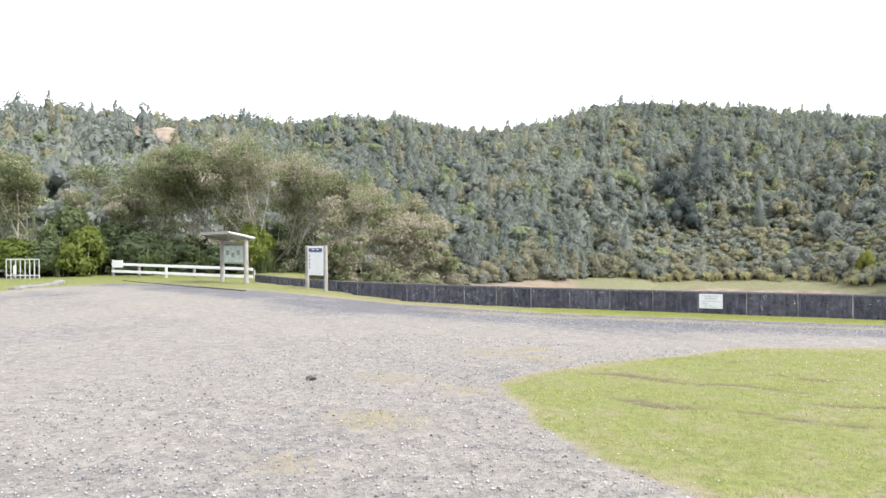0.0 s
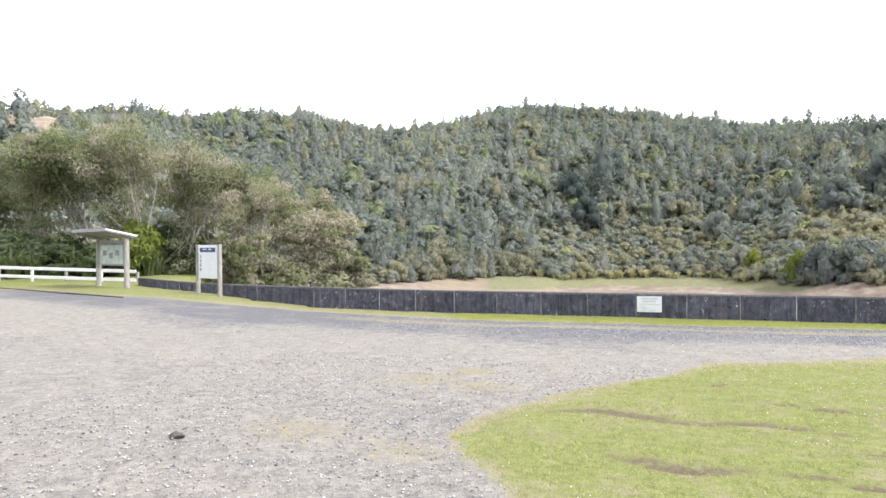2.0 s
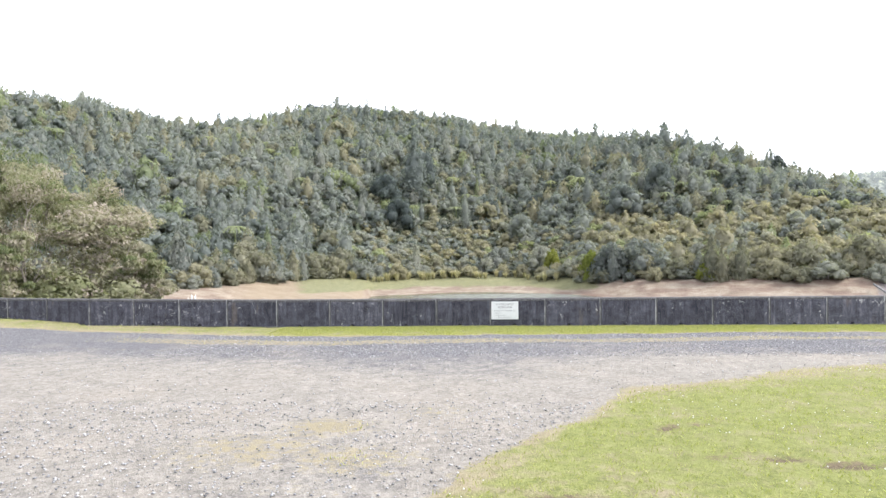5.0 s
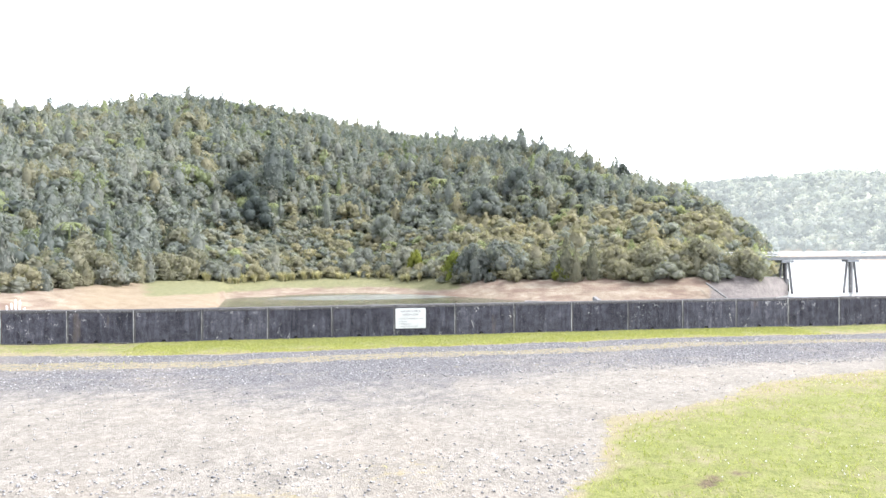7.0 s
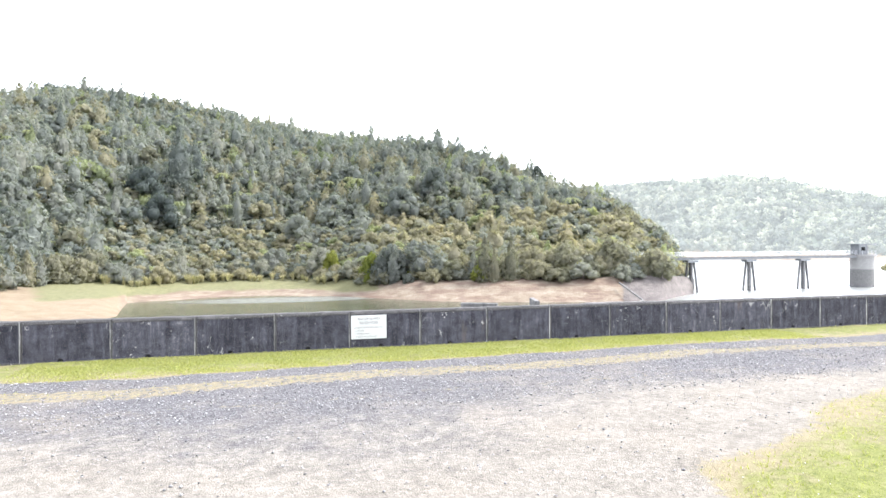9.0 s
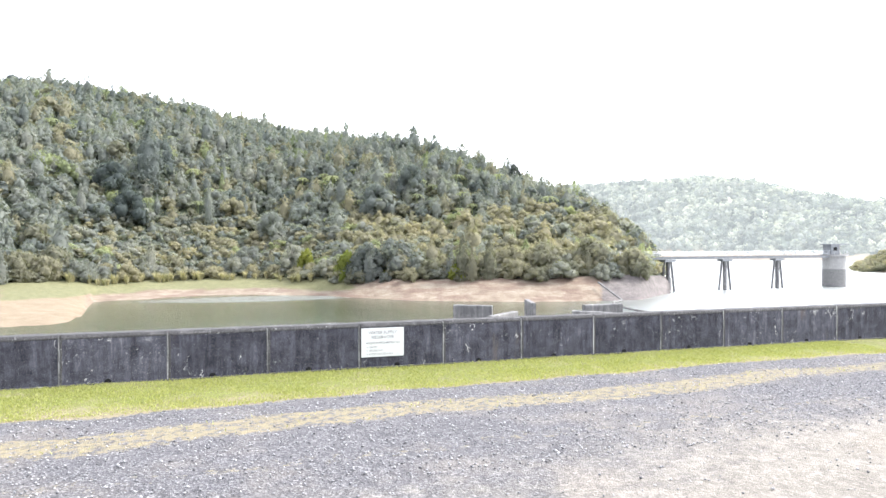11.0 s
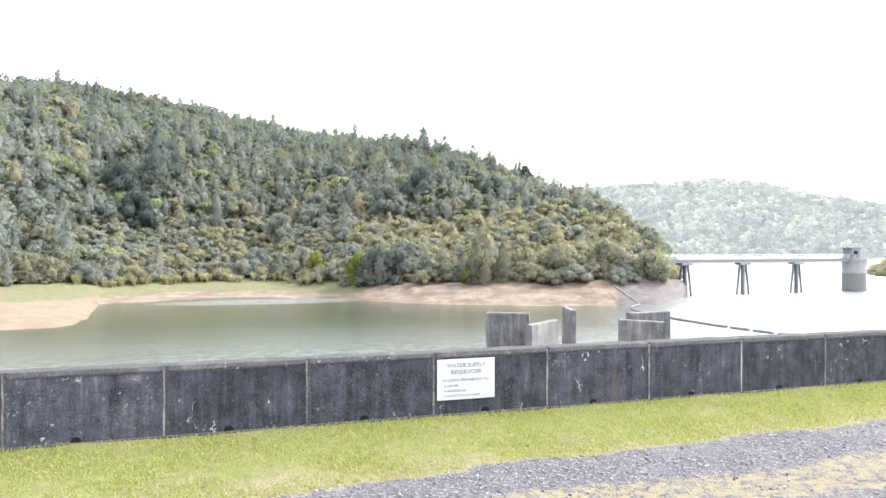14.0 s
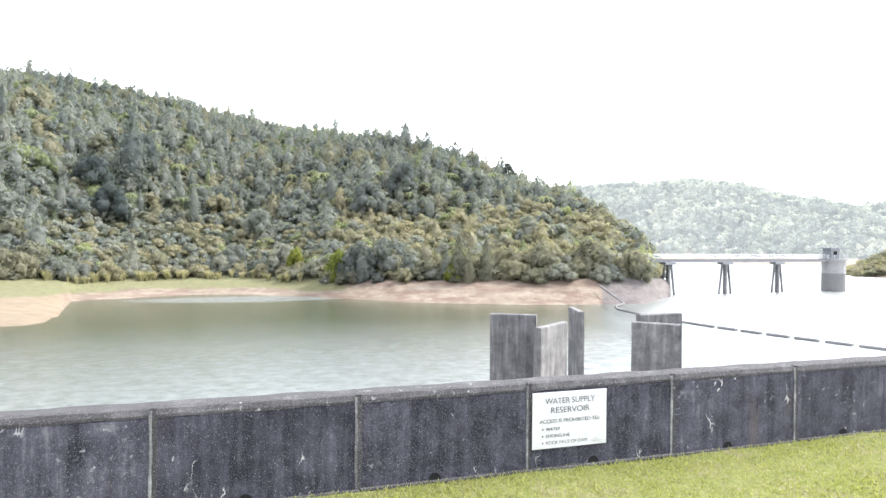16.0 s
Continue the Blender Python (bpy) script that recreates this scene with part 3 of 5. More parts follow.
def masks(x, y):
    d = wall_y(x) - y                                          # metres out from the wall
    w1 = 0.16 * wavy(x, y, 31, 4, 1.3)
    near = np.interp(x, [-30, -20, -16, -11, -7, -3, 5, 30], [4.6, 4.2, 2.8, 1.5, 1.7, 1.95, 1.55, 1.5])
    strip = 1 - smoothstep(near - 0.12, near + 0.12, d + w1)
    t0, t1 = near + np.interp(x, [-3, 5], [0.68, 0.64]), near + np.interp(x, [-3, 5], [1.6, 1.3])
    centre = smoothstep(t0 - 0.12, t0 + 0.12, d + w1) * (1 - smoothstep(t1 - 0.12, t1 + 0.12, d + w1)) * smoothstep(-12, -6, x)
    far_side = near + 2.3
    lawn = smoothstep(-0.45, 0.45, lawn_edge(x) - y + w1 * 2.2) * smoothstep(-0.5, 0.5, y - lawn_back(x) + w1 * 2.2)
    spots = 0.0
    for sx, sy, sr, k in ((-1.7, -9.6, 0.7, 0.62), (-1.2, -10.7, 0.9, 0.52), (-1.25, -15.4, 0.9, 0.58), (-1.1, -16.9, 0.7, 0.5), (-2.3, -13.4, 1.1, 0.50), (-1.1, -13.7, 0.8, 0.5), (-0.6, -9.0, 0.9, 0.42), (-2.2, -10.4, 1.2, 0.52), (-6, -7.5, 1.6, 0.22), (-1.0, -15.5, 1.0, 0.3),
                          (3.2, -4.6, 1.8, 0.25), (-1.6, -11.6, 1.0, 0.35), (-5.2, -16.5, 1.0, 0.2)):
        spots = np.maximum(spots, k * np.exp(-((x - sx) ** 2 + ((y - sy) * 1.3) ** 2) / sr ** 2))
    verge = 0.36 * np.exp(-((d - far_side - 0.15) / 0.25) ** 2)
    turf = np.clip(np.maximum.reduce([strip * 0.95, centre * 0.54, lawn * 0.98, spots, verge]), 0, 1)
    soil = 0.0 * x
    for sx, sy, lx, ly in ((0.6, -11.7, 0.9, 0.16), (1.9, -11.75, 0.9, 0.12), (1.1, -13.3, 0.7, 0.14), (2.4, -10.6, 1.0, 0.09), (3.3, -12.4, 0.9, 0.09), (2.6, -13.4, 0.9, 0.10), (4.3, -11.2, 0.9, 0.10), (1.7, -9.6, 0.7, 0.07)):
        soil = np.maximum(soil, np.exp(-((x - sx) / lx) ** 2 - ((y - sy - 0.12 * np.sin(x * 4)) / ly) ** 2))
    island = smoothstep(-26, -28.5, x + 0.35 * y) * smoothstep(-14, -9, y)
    turf = np.maximum(turf, island)
    lush = np.clip(0.66 * np.interp(x, [-18, -14, -9, -4], [1, 0.85, 0.7, 1]) * strip * (1 - 0.45 * smoothstep(near - 0.7, near, d)) + 0.68 * lawn + 0.1 * centre + 0.3 * spots - 0.3 * lawn * smoothstep(0.9, 0.0, lawn_edge(x) - y) + 0.8 * island, 0, 1)
    earth = np.clip(0.22 + 0.40 * smoothstep(5, 8, d) + 0.30 * smoothstep(far_side + 0.2, far_side + 1.5, d) * (1 - smoothstep(7.5, 11, d)) + 0.5 * np.exp(-((lawn_edge(x) - y + 0.6) / 0.8) ** 2) * smoothstep(-1.0, -0.3, x) + 0.10 * smoothstep(12, 16, d)
                    - 0.36 * smoothstep(-16, -9, x) * (1 - smoothstep(far_side - 0.6, far_side + 0.3, d)) + 0.7 * np.exp(-((x + 0.1) / 0.7) ** 2 - ((y + 9.8) / 0.8) ** 2) + 0.22 * wavy(x, y, 33, 3, 0.6), 0, 1)
    return turf, lush, earth, soil


turf, lush, earth, soil = masks(px, py)
pz = ground_z(px, py)
beyond = py - wall_y(np.clip(px, -22.4, 60))
pz = np.where(px > -22.6, pz - 0.42 * np.clip(beyond - 0.25, 0, 30), pz + 0.02 * np.clip(py - 3, 0, 20))
pz = np.where((px > -22.6) & (beyond > 0.1), pz - 0.1, pz)
pz = pz + 0.02 * turf * (0.5 + 0.5 * wavy(px, py, 35, 3, 5.0)) + 0.006 * wavy(px, py, 36, 3, 8.0) - 0.035 * soil
ni, nj = px.shape
idx = np.arange(ni * nj).reshape(ni, nj)
quad_a, quad_b, quad_c, quad_d = idx[:-1, :-1].ravel(), idx[1:, :-1].ravel(), idx[1:, 1:].ravel(), idx[:-1, 1:].ravel()
tris = np.concatenate([np.stack([quad_a, quad_b, quad_c], 1), np.stack([quad_a, quad_c, quad_d], 1)])
ground = new("ground", tri_mesh("ground", np.stack([px.ravel(), py.ravel(), pz.ravel()], 1), tris, M_GROUND,
             extra=(("turf", turf.ravel()), ("lush", lush.ravel()), ("earth", earth.ravel()), ("soil", soil.ravel())), smooth=True))
tagged(ground, "grey gravel car park with worn earth and patchy turf", "ground", kind="structure")
# rock face of the dam, falling from the wall into the water
bm = B()
bmesh.ops.create_grid(bm, x_segments=60, y_segments=20, size=0.5, matrix=pose(20, 22, -7.6, -22, 0, 0) @ Matrix.Diagonal((90, 34, 1, 1)))
for v in bm.verts:
    v.co.z += 0.25 * noise.noise(v.co * 0.9) - 0.35
tagged(part("dam_face", bm, M_RIPRAP), "grey rock-armoured upstream face of the dam", "dam", kind="structure")
# land that runs on behind the camera to the horizon
bm = B()
bmesh.ops.create_grid(bm, x_segments=1, y_segments=1, size=1500, matrix=pose(0, -1545, -0.2))
tagged(part("ground_beyond", bm, M_GROUND), "flat grassed ground running on behind the car park", "ground", kind="structure")

# ---- the parapet wall ----
PANEL, TOP, FOOT = 1.3, 0.62, -0.35
fine = np.stack([np.linspace(-5.2, -22.4, 400), wall_y(np.linspace(-5.2, -22.4, 400))], 1)
run = np.concatenate([[0], np.cumsum(np.linalg.norm(np.diff(fine, axis=0), axis=1))])
joints = [np.array((k * PANEL, 0.0)) for k in range(31, -5, -1)]
joints += [np.array((np.interp(s, run, fine[:, 0]), np.interp(s, run, fine[:, 1]))) for s in np.arange(PANEL, run[-1] + 0.5, PANEL)]
parapet = empty("wall_parapet", (0, 0, 0), 0, "long dark weathered concrete parapet wall of precast panels", "wall", kind="structure")


def slab_profile(bm, length, wide, z0, z1, chamfer, y0=-0.04):
    """A panel run along x with a sloping front top edge."""
    prof = [(y0, z0), (y0, z1 - chamfer), (y0 + chamfer * 0.3, z1 - chamfer * 0.35), (y0 + chamfer, z1 - 0.006), (y0 + wide - 0.015, z1), (y0 + wide, z1 - 0.02), (y0 + wide, z0)]
    ends = [[bm.verts.new((sx, y, z)) for y, z in prof] for sx in (-length / 2, length / 2)]
    n = len(prof)
    for i in range(n):
        bm.faces.new((ends[0][i], ends[0][(i + 1) % n], ends[1][(i + 1) % n], ends[1][i]))
    bm.faces.new(ends[0][::-1])
    bm.faces.new(ends[1])
    bmesh.ops.recalc_face_normals(bm, faces=bm.faces)
    return bm


def panel_mesh():
    bm = slab_profile(B(), PANEL - 0.03, 0.20, FOOT, TOP - 0.055, 0.02)
    me = bpy.data.meshes.new("panel")
    bm.to_mesh(me)
    bm.free()
    me.materials.append(M_WALL)
    return me


def coping_mesh():
    bm = B()
    n, half = 9, (PANEL - 0.012) / 2
    prof = [(-0.0415, -0.06), (-0.041, -0.04), (-0.025, -0.006), (0.01, 0.0), (0.15, 0.0), (0.165, -0.02), (0.165, -0.06)]
    g = random.Random(4)
    rings = []
    for i in range(n):
        x = -half + 2 * half * i / (n - 1)
        rings.append([bm.verts.new((x, y + g.uniform(-0.003, 0.003), TOP + z + g.uniform(-0.004, 0.004))) for y, z in prof])
    for a, b in zip(rings, rings[1:]):
        for i in range(len(prof) - 1):
            bm.faces.new((a[i], b[i], b[i + 1], a[i + 1]))
    bm.faces.new(rings[0])
    bm.faces.new(rings[-1][::-1])
    bmesh.ops.recalc_face_normals(bm, faces=bm.faces)
    me = bpy.data.meshes.new("coping")
    bm.to_mesh(me)
    bm.free()
    me.materials.append(M_COPING)
    return me


def strip_mesh(width, proud, x, material, name, cap):
    """The filled joint between two panels, rough along its edges."""
    g = random.Random(int(width * 1000))
    bm = B()
    n = 14
    rows = []
    for k in range(n):
        z = FOOT + (TOP - FOOT - 0.012) * k / (n - 1)
        w = width / 2 * g.uniform(0.75, 1.2)
        c = x + g.uniform(-0.15, 0.15) * width
        rows.append([bm.verts.new((c - w, -0.036, z)), bm.verts.new((c - w * 0.8, -0.04 - proud, z)), bm.verts.new((c + w * 0.8, -0.04 - proud, z)), bm.verts.new((c + w, -0.036, z))])
    for a, b in zip(rows, rows[1:]):
        for i in range(3):
            bm.faces.new((a[i], a[i + 1], b[i + 1], b[i]))
    if cap:
        box(bm, (width * 0.9, 0.19, 0.02), (x, 0.058, TOP - 0.009), bevel=0.005)
    bmesh.ops.recalc_face_normals(bm, faces=bm.faces)
    me = bpy.data.meshes.new(name)
    bm.to_mesh(me)
    bm.free()
    me.materials.append(material)
    return me


def weep_mesh():
    bm = B()
    # no recess is cut; a near-black plug paints the hole's dark inside
    rod(bm, (0, -0.046, 0), (0, 0.03, 0), 0.045, n=16)
    me = bpy.data.meshes.new("weep_hole")
    bm.to_mesh(me)
    bm.free()
    me.materials.append(M_DARK)
    return me


F_ME = bpy.data.meshes.new("footing")
_bm = box(B(), (PANEL - 0.01, 0.05, 0.12), (0, -0.05, -0.035), bevel=0.008)
_bm.to_mesh(F_ME)
_bm.free()
F_ME.materials.append(M_COPING)
P_ME, C_ME, W_ME = panel_mesh(), coping_mesh(), weep_mesh()
S_ME = strip_mesh(0.042, 0.003, 0.0, M_COPING, "joint_strip", True)
L_ME = strip_mesh(0.021, 0.005, -0.020, M_JOINT, "mortar_line", False)
for a, b in zip(joints, joints[1:]):
    mid, d = (a + b) / 2, a - b
    turn = math.degrees(math.atan2(d[1], d[0]))
    for name, me in (("panel", P_ME), ("coping", C_ME)):
        ob = new(name, me)
        ob.parent = parapet
        ob.matrix_world = pose(mid[0], mid[1], 0, 0, 0, turn)
    for name, me in (("joint_strip", S_ME), ("mortar_line", L_ME)):
        ob = new(name, me)
        ob.parent = parapet
        ob.matrix_world = pose(a[0], a[1], 0, 0, 0, turn)
    if -9 < mid[0] < 20:
        ob = new("footing", F_ME)
        ob.parent = parapet
        ob.matrix_world = pose(mid[0], mid[1], float(ground_z(mid[0], mid[1])), 0, 0, turn)
    if -9 < mid[0] < 20:
        ob = new("weep_hole", W_ME)
        ob.parent = parapet
        ob.matrix_world = pose(mid[0] - 0.1, mid[1], float(ground_z(mid[0], mid[1])) + 0.03, 0, 0, turn)


def words(text, size, at, parent, material, name="lettering", align="LEFT", turn=(90, 0, 0), width=None):
    cu = bpy.data.curves.new(name, "FONT")
    cu.body, cu.size, cu.align_x, cu.extrude = text, size, align, 0.0008
    tmp = bpy.data.objects.new("tmp", cu)
    scene.collection.objects.link(tmp)
    bpy.context.view_layer.update()
    me = bpy.data.meshes.new_from_object(tmp.evaluated_get(bpy.context.evaluated_depsgraph_get()))
    bpy.data.objects.remove(tmp)
    me.materials.append(material)
    ob = new(name, me)
    ob.parent = parent
    m = pose(*at, *turn)
    if width:
        xs = [v.co.x for v in me.vertices]
        m = m @ Matrix.Diagonal((width / (max(xs) - min(xs)), 1, 1, 1))
    ob.matrix_local = m
    return ob


# ---- the notice on the wall ----
def wall_sign():
    s = empty("wall_sign", (0.33, -0.062, 0.335), 0, "white rectangular notice with grey lettering fixed to the dark wall", "sign")
    part("plate", box(B(), (0.642, 0.006, 0.425), bevel=0.003), M_SIGN, s)
    y = -0.0045
    words("WATER SUPPLY", 0.062, (0.0, y, 0.125), s, M_INK, align="CENTER", width=0.43)
    words("RESERVOIR", 0.062, (0.0, y, 0.055), s, M_INK, align="CENTER", width=0.335)
    words("ACCESS IS PROHIBITED TO:", 0.040, (-0.262, y, -0.02), s, M_INK, width=0.52)
    for k, (w, wid) in enumerate((("WATER", 0.125), ("SHORELINE", 0.205), ("ROCK FACE OF DAM", 0.355))):
        z = -0.077 - 0.052 * k
        words(w, 0.034, (-0.21, y, z), s, M_INK, width=wid)
        bm = B()
        rod(bm, (-0.235, -0.0035, z + 0.012), (-0.235, -0.0055, z + 0.012), 0.007, n=10)
        part("bullet", bm, M_INK, s)
    for k, w in enumerate((0.025, 0.10)):
        part("printed_mark", box(B(), (w, 0.0016, 0.009), (0.24 - 0.02 * (1 - k), -0.0042, -0.165 - 0.018 * k)), M_STEEL, s, "small pale grey printed mark")
    for sx in (-0.29, 0.29):
        for sz in (-0.19, 0.19):
            bm = B()
            rod(bm, (sx, -0.002, sz), (sx, -0.007, sz), 0.006, n=8)
            part("screw", bm, M_STEEL, s)
    for sz in (-0.12, 0.12):
        part("fixing_batten", box(B(), (0.5, 0.02, 0.03), (0, 0.0125, sz)), M_STEEL, s)


wall_sign()


# ---- concrete piers of the spillway ----
def pier(a, b, top_a, top_b, thick, material, label):
    """An upright slab from a to b (plan), with its two top corners."""
    a, b = Vector((*a, 0)), Vector((*b, 0))
    d = (b - a).normalized()
    n = Vector((d.y, -d.x, 0)) * thick / 2
    bm = B()
    lo, cols = -10.5, []
    for k in range(7):
        p = a.lerp(b, k / 6)
        top = top_a + (top_b - top_a) * k / 6 + 0.004 * math.sin(k * 2.1)
        cols.append([bm.verts.new(p + s * n + Vector((0, 0, z))) for s, z in ((1, lo), (1, top - 0.04), (0.8, top), (-0.8, top), (-1, top - 0.04), (-1, lo))])
    for u, v in zip(cols, cols[1:]):
        for i in range(6):
            bm.faces.new((u[i], v[i], v[(i + 1) % 6], u[(i + 1) % 6]))
    bm.faces.new(cols[0][::-1])
    bm.faces.new(cols[-1])
    bmesh.ops.recalc_face_normals(bm, faces=bm.faces)
    return tagged(part("spillway_pier", bm, material), label, "concrete pier", "spillway piers")


pier((8.33, 20.0), (9.88, 19.05), -1.05, -1.05, 0.3, M_PIER, "dark streaked concrete pier slab standing in the reservoir")
pier((9.12, 17.5), (10.92, 18.75), -1.36, -1.31, 0.3, M_WING, "low pale concrete wing wall beside a dark pier")
pier((12.55, 21.0), (12.35, 19.8), -0.98, -1.07, 0.24, M_PIER, "narrow upright concrete pier seen nearly end on")
pier((15.0, 19.65), (17.08, 19.55), -1.22, -1.20, 0.3, M_PIER, "wide dark concrete pier slab standing in the water")
pier((13.1, 17.35), (14.73, 16.6), -1.22, -1.30, 0.3, M_PIER, "wide streaked concrete pier slab standing in front of another")


# ---- floating boom ----
def boom():
    g = random.Random(8)
    th = empty("log_boom", (0, 0, WATER_Z), 0, "floating safety boom of grey tubes across the water", "boom")
    pts = [(69, 108, 3.4), (70, 101, 0.35), (66.5, 98.5, 0.1), (64, 94, 0.1), (62.5, 86, 0.1), (62, 80, 0.1), (62, 72, 0.1)]
    bm = B()
    for a, b in zip(pts, pts[1:]):
        rod(bm, a, b, 0.2, n=8)
    part("shore_pipe", bm, M_WING, th, "pale grey pipe running up the bank")
    x0, y0 = 62.0, 72.0
    end = (70.0, 32.0)
    n = 11
    for k in range(n):
        u0, u1 = k / n + 0.006, (k + 1) / n - 0.012
        at = [(x0 + (end[0] - x0) * u ** 1.4, y0 + (end[1] - y0) * u, 0.08) for u in (u0, u1)]
        bm = B()
        rod(bm, at[0], at[1], 0.24, n=10)
        part("float", bm, M_FLOAT, th)


boom()


# ---- bridge and tower ----
BR_A, BR_B, DECK = Vector((76.9, 119.2, 0)), Vector((145.4, 123.8, 0)), -1.1


def bridge():
    th = empty("access_bridge", (BR_A.x, BR_A.y, DECK), math.degrees(math.atan2(BR_B.y - BR_A.y, BR_B.x - BR_A.x)),
               "long grey access bridge on splayed legs over the reservoir", "bridge")
    L = (BR_B - BR_A).length
    bm = B()
    box(bm, (L, 1.9, 0.16), (L / 2, 0, -0.08))
    part("deck", bm, M_STAIN, th, "pale concrete walkway deck")
    for s in (-1, 1):
        bm = B()
        box(bm, (L, 0.16, 0.42), (L / 2, s * 0.75, -0.37))
        box(bm, (L, 0.32, 0.04), (L / 2, s * 0.75, -0.60))
        part("girder", bm, M_BRIDGE, th)
        for h in (0.4, 0.75, 1.1):
            bm = B()
            rod(bm, (0, s * 0.9, h), (L, s * 0.9, h), 0.035, n=6)
            part("handrail", bm, M_STEEL, th)
        for k in range(int(L / 2) + 1):
            bm = B()
            rod(bm, (k * 2.0, s * 0.9, 0), (k * 2.0, s * 0.9, 1.12), 0.035, n=6)
            part("rail_post", bm, M_STEEL, th)
    for lx in (17.8, 34.7, 51.5):
        grp = part("leg_cap", box(B(), (3.0, 1.8, 0.5), (lx, 0, -0.95), bevel=0.03), M_BRIDGE, th)
        for s in (-1, 1):
            bm = B()
            rod(bm, (lx + s * 0.9, 0, -1.1), (lx + s * 2.1, 0, -10.5), 0.26, 0.26, n=10)
            part("splayed_leg", bm, M_PIER, grp)
        for s in (-0.45, 0.3):
            bm = B()
            rod(bm, (lx + s * 0.4, s, -1.1), (lx + s * 0.5, s, -10.5), 0.33, 0.33, n=10)
            part("upright_leg", bm, M_PIER, grp)


def tower():
    c = (148.2, 124.1)
    th = empty("intake_tower", (*c, WATER_Z), 0, "round concrete intake tower with a small gatehouse on top", "tower")
    R, top = 2.75, 8.0
    bm = B()
    rod(bm, (0, 0, -2), (0, 0, 4.5), R, n=40)
    part("stained_shaft", bm, M_STAIN, th, "grey water-stained lower shaft")
    bm = B()
    rod(bm, (0, 0, 4.5), (0, 0, top - 0.2), R - 0.03, n=40)
    part("upper_shaft", bm, M_PALE, th, "pale dry upper shaft")
    bm = B()
    rod(bm, (0, 0, 0.05), (0, 0, 0.45), R + 0.04, n=40)
    part("waterline_band", bm, M_PIER, th)
    bm = B()
    rod(bm, (0, 0, top - 0.2), (0, 0, top + 0.25), R + 0.5, n=40)
    part("platform", bm, M_PALE, th)
    gh = part("gatehouse", box(B(), (2.6, 2.6, 2.5), (-1.0, 0, top + 1.5), bevel=0.04), M_BRIDGE, th, "grey green gatehouse hut")
    part("gatehouse_roof", box(B(), (6.2, 3.4, 0.25), (0.2, 0, top + 2.87), bevel=0.04), M_BRIDGE, th)
    part("window", box(B(), (1.2, 0.06, 0.9), (-1.0, -1.31, top + 1.7)), M_DARK, gh)
    part("screen_wall", box(B(), (2.6, 0.25, 2.4), (1.7, 0.9, top + 1.45)), M_PALE, th)
    for k in range(16):
        a = k / 16 * math.tau
        bm = B()
        rod(bm, (math.cos(a) * 3.1, math.sin(a) * 3.1, top + 0.2), (math.cos(a) * 3.1, math.sin(a) * 3.1, top + 1.3), 0.035, n=6)
        part("rail_post", bm, M_STEEL, th)


bridge()
tower()


# ---- shelter, noticeboard, fences by the entrance ----
def gz(x, y):
    return float(ground_z(x, y))


def shelter():
    a, b = Vector((-20.98, 3.29, 0)), Vector((-23.48, 4.19, 0))
    c = (a + b) / 2
    z = gz(c.x, c.y)
    rz = math.degrees(math.atan2(a.y - b.y, a.x - b.x))
    half = (a - b).length / 2
    th = empty("information_shelter", (c.x, c.y, z), rz, "open timber information shelter with a flat pale roof on two posts", "shelter")
    for s in (-1, 1):
        bm = B()
        rod(bm, (s * half, 0, -0.3), (s * half, 0, 2.12), 0.115, 0.105, n=16)
        part("post", bm, M_POST, th)
    part("roof", box(B(), (3.2, 1.38, 0.06), (0, -0.325, 2.35), (-11.5, 0, 0), 0.012), M_ROOF, th, "pale painted roof sheet")
    part("soffit", box(B(), (3.12, 1.3, 0.05), (0, -0.325, 2.29), (-11.5, 0, 0)), M_SOFFIT, th)
    # the fascia's grey carries the shade on this edge of the roof
    part("fascia", box(B(), (3.22, 0.03, 0.14), (0, -1.01, 2.46), (-11.5, 0, 0)), M_SOFFIT, th, "fascia board with its shade put in as grey")
    for s in (-1, 1):
        part("rafter", box(B(), (0.08, 1.25, 0.12), (s * half, -0.325, 2.22), (-11.5, 0, 0)), M_POST, th)
    bd = part("display_board", box(B(), (2 * half - 0.4, 0.06, 0.95), (0, 0, 1.42), bevel=0.01), M_SOFFIT, th, "framed display board")
    part("map_print", box(B(), (2 * half - 0.55, 0.01, 0.8), (0, -0.037, 1.42)), M_BOARD, bd, "faded green and cream map print")
    part("header_strip", box(B(), (2 * half - 0.3, 0.05, 0.12), (0, 0, 1.98)), M_SOFFIT, th)
    for k in range(3):
        part("photo", box(B(), (0.34, 0.006, 0.24), (-0.62 + 0.6 * k, -0.046, 1.5 - 0.12 * (k % 2))), M_STONE, bd)


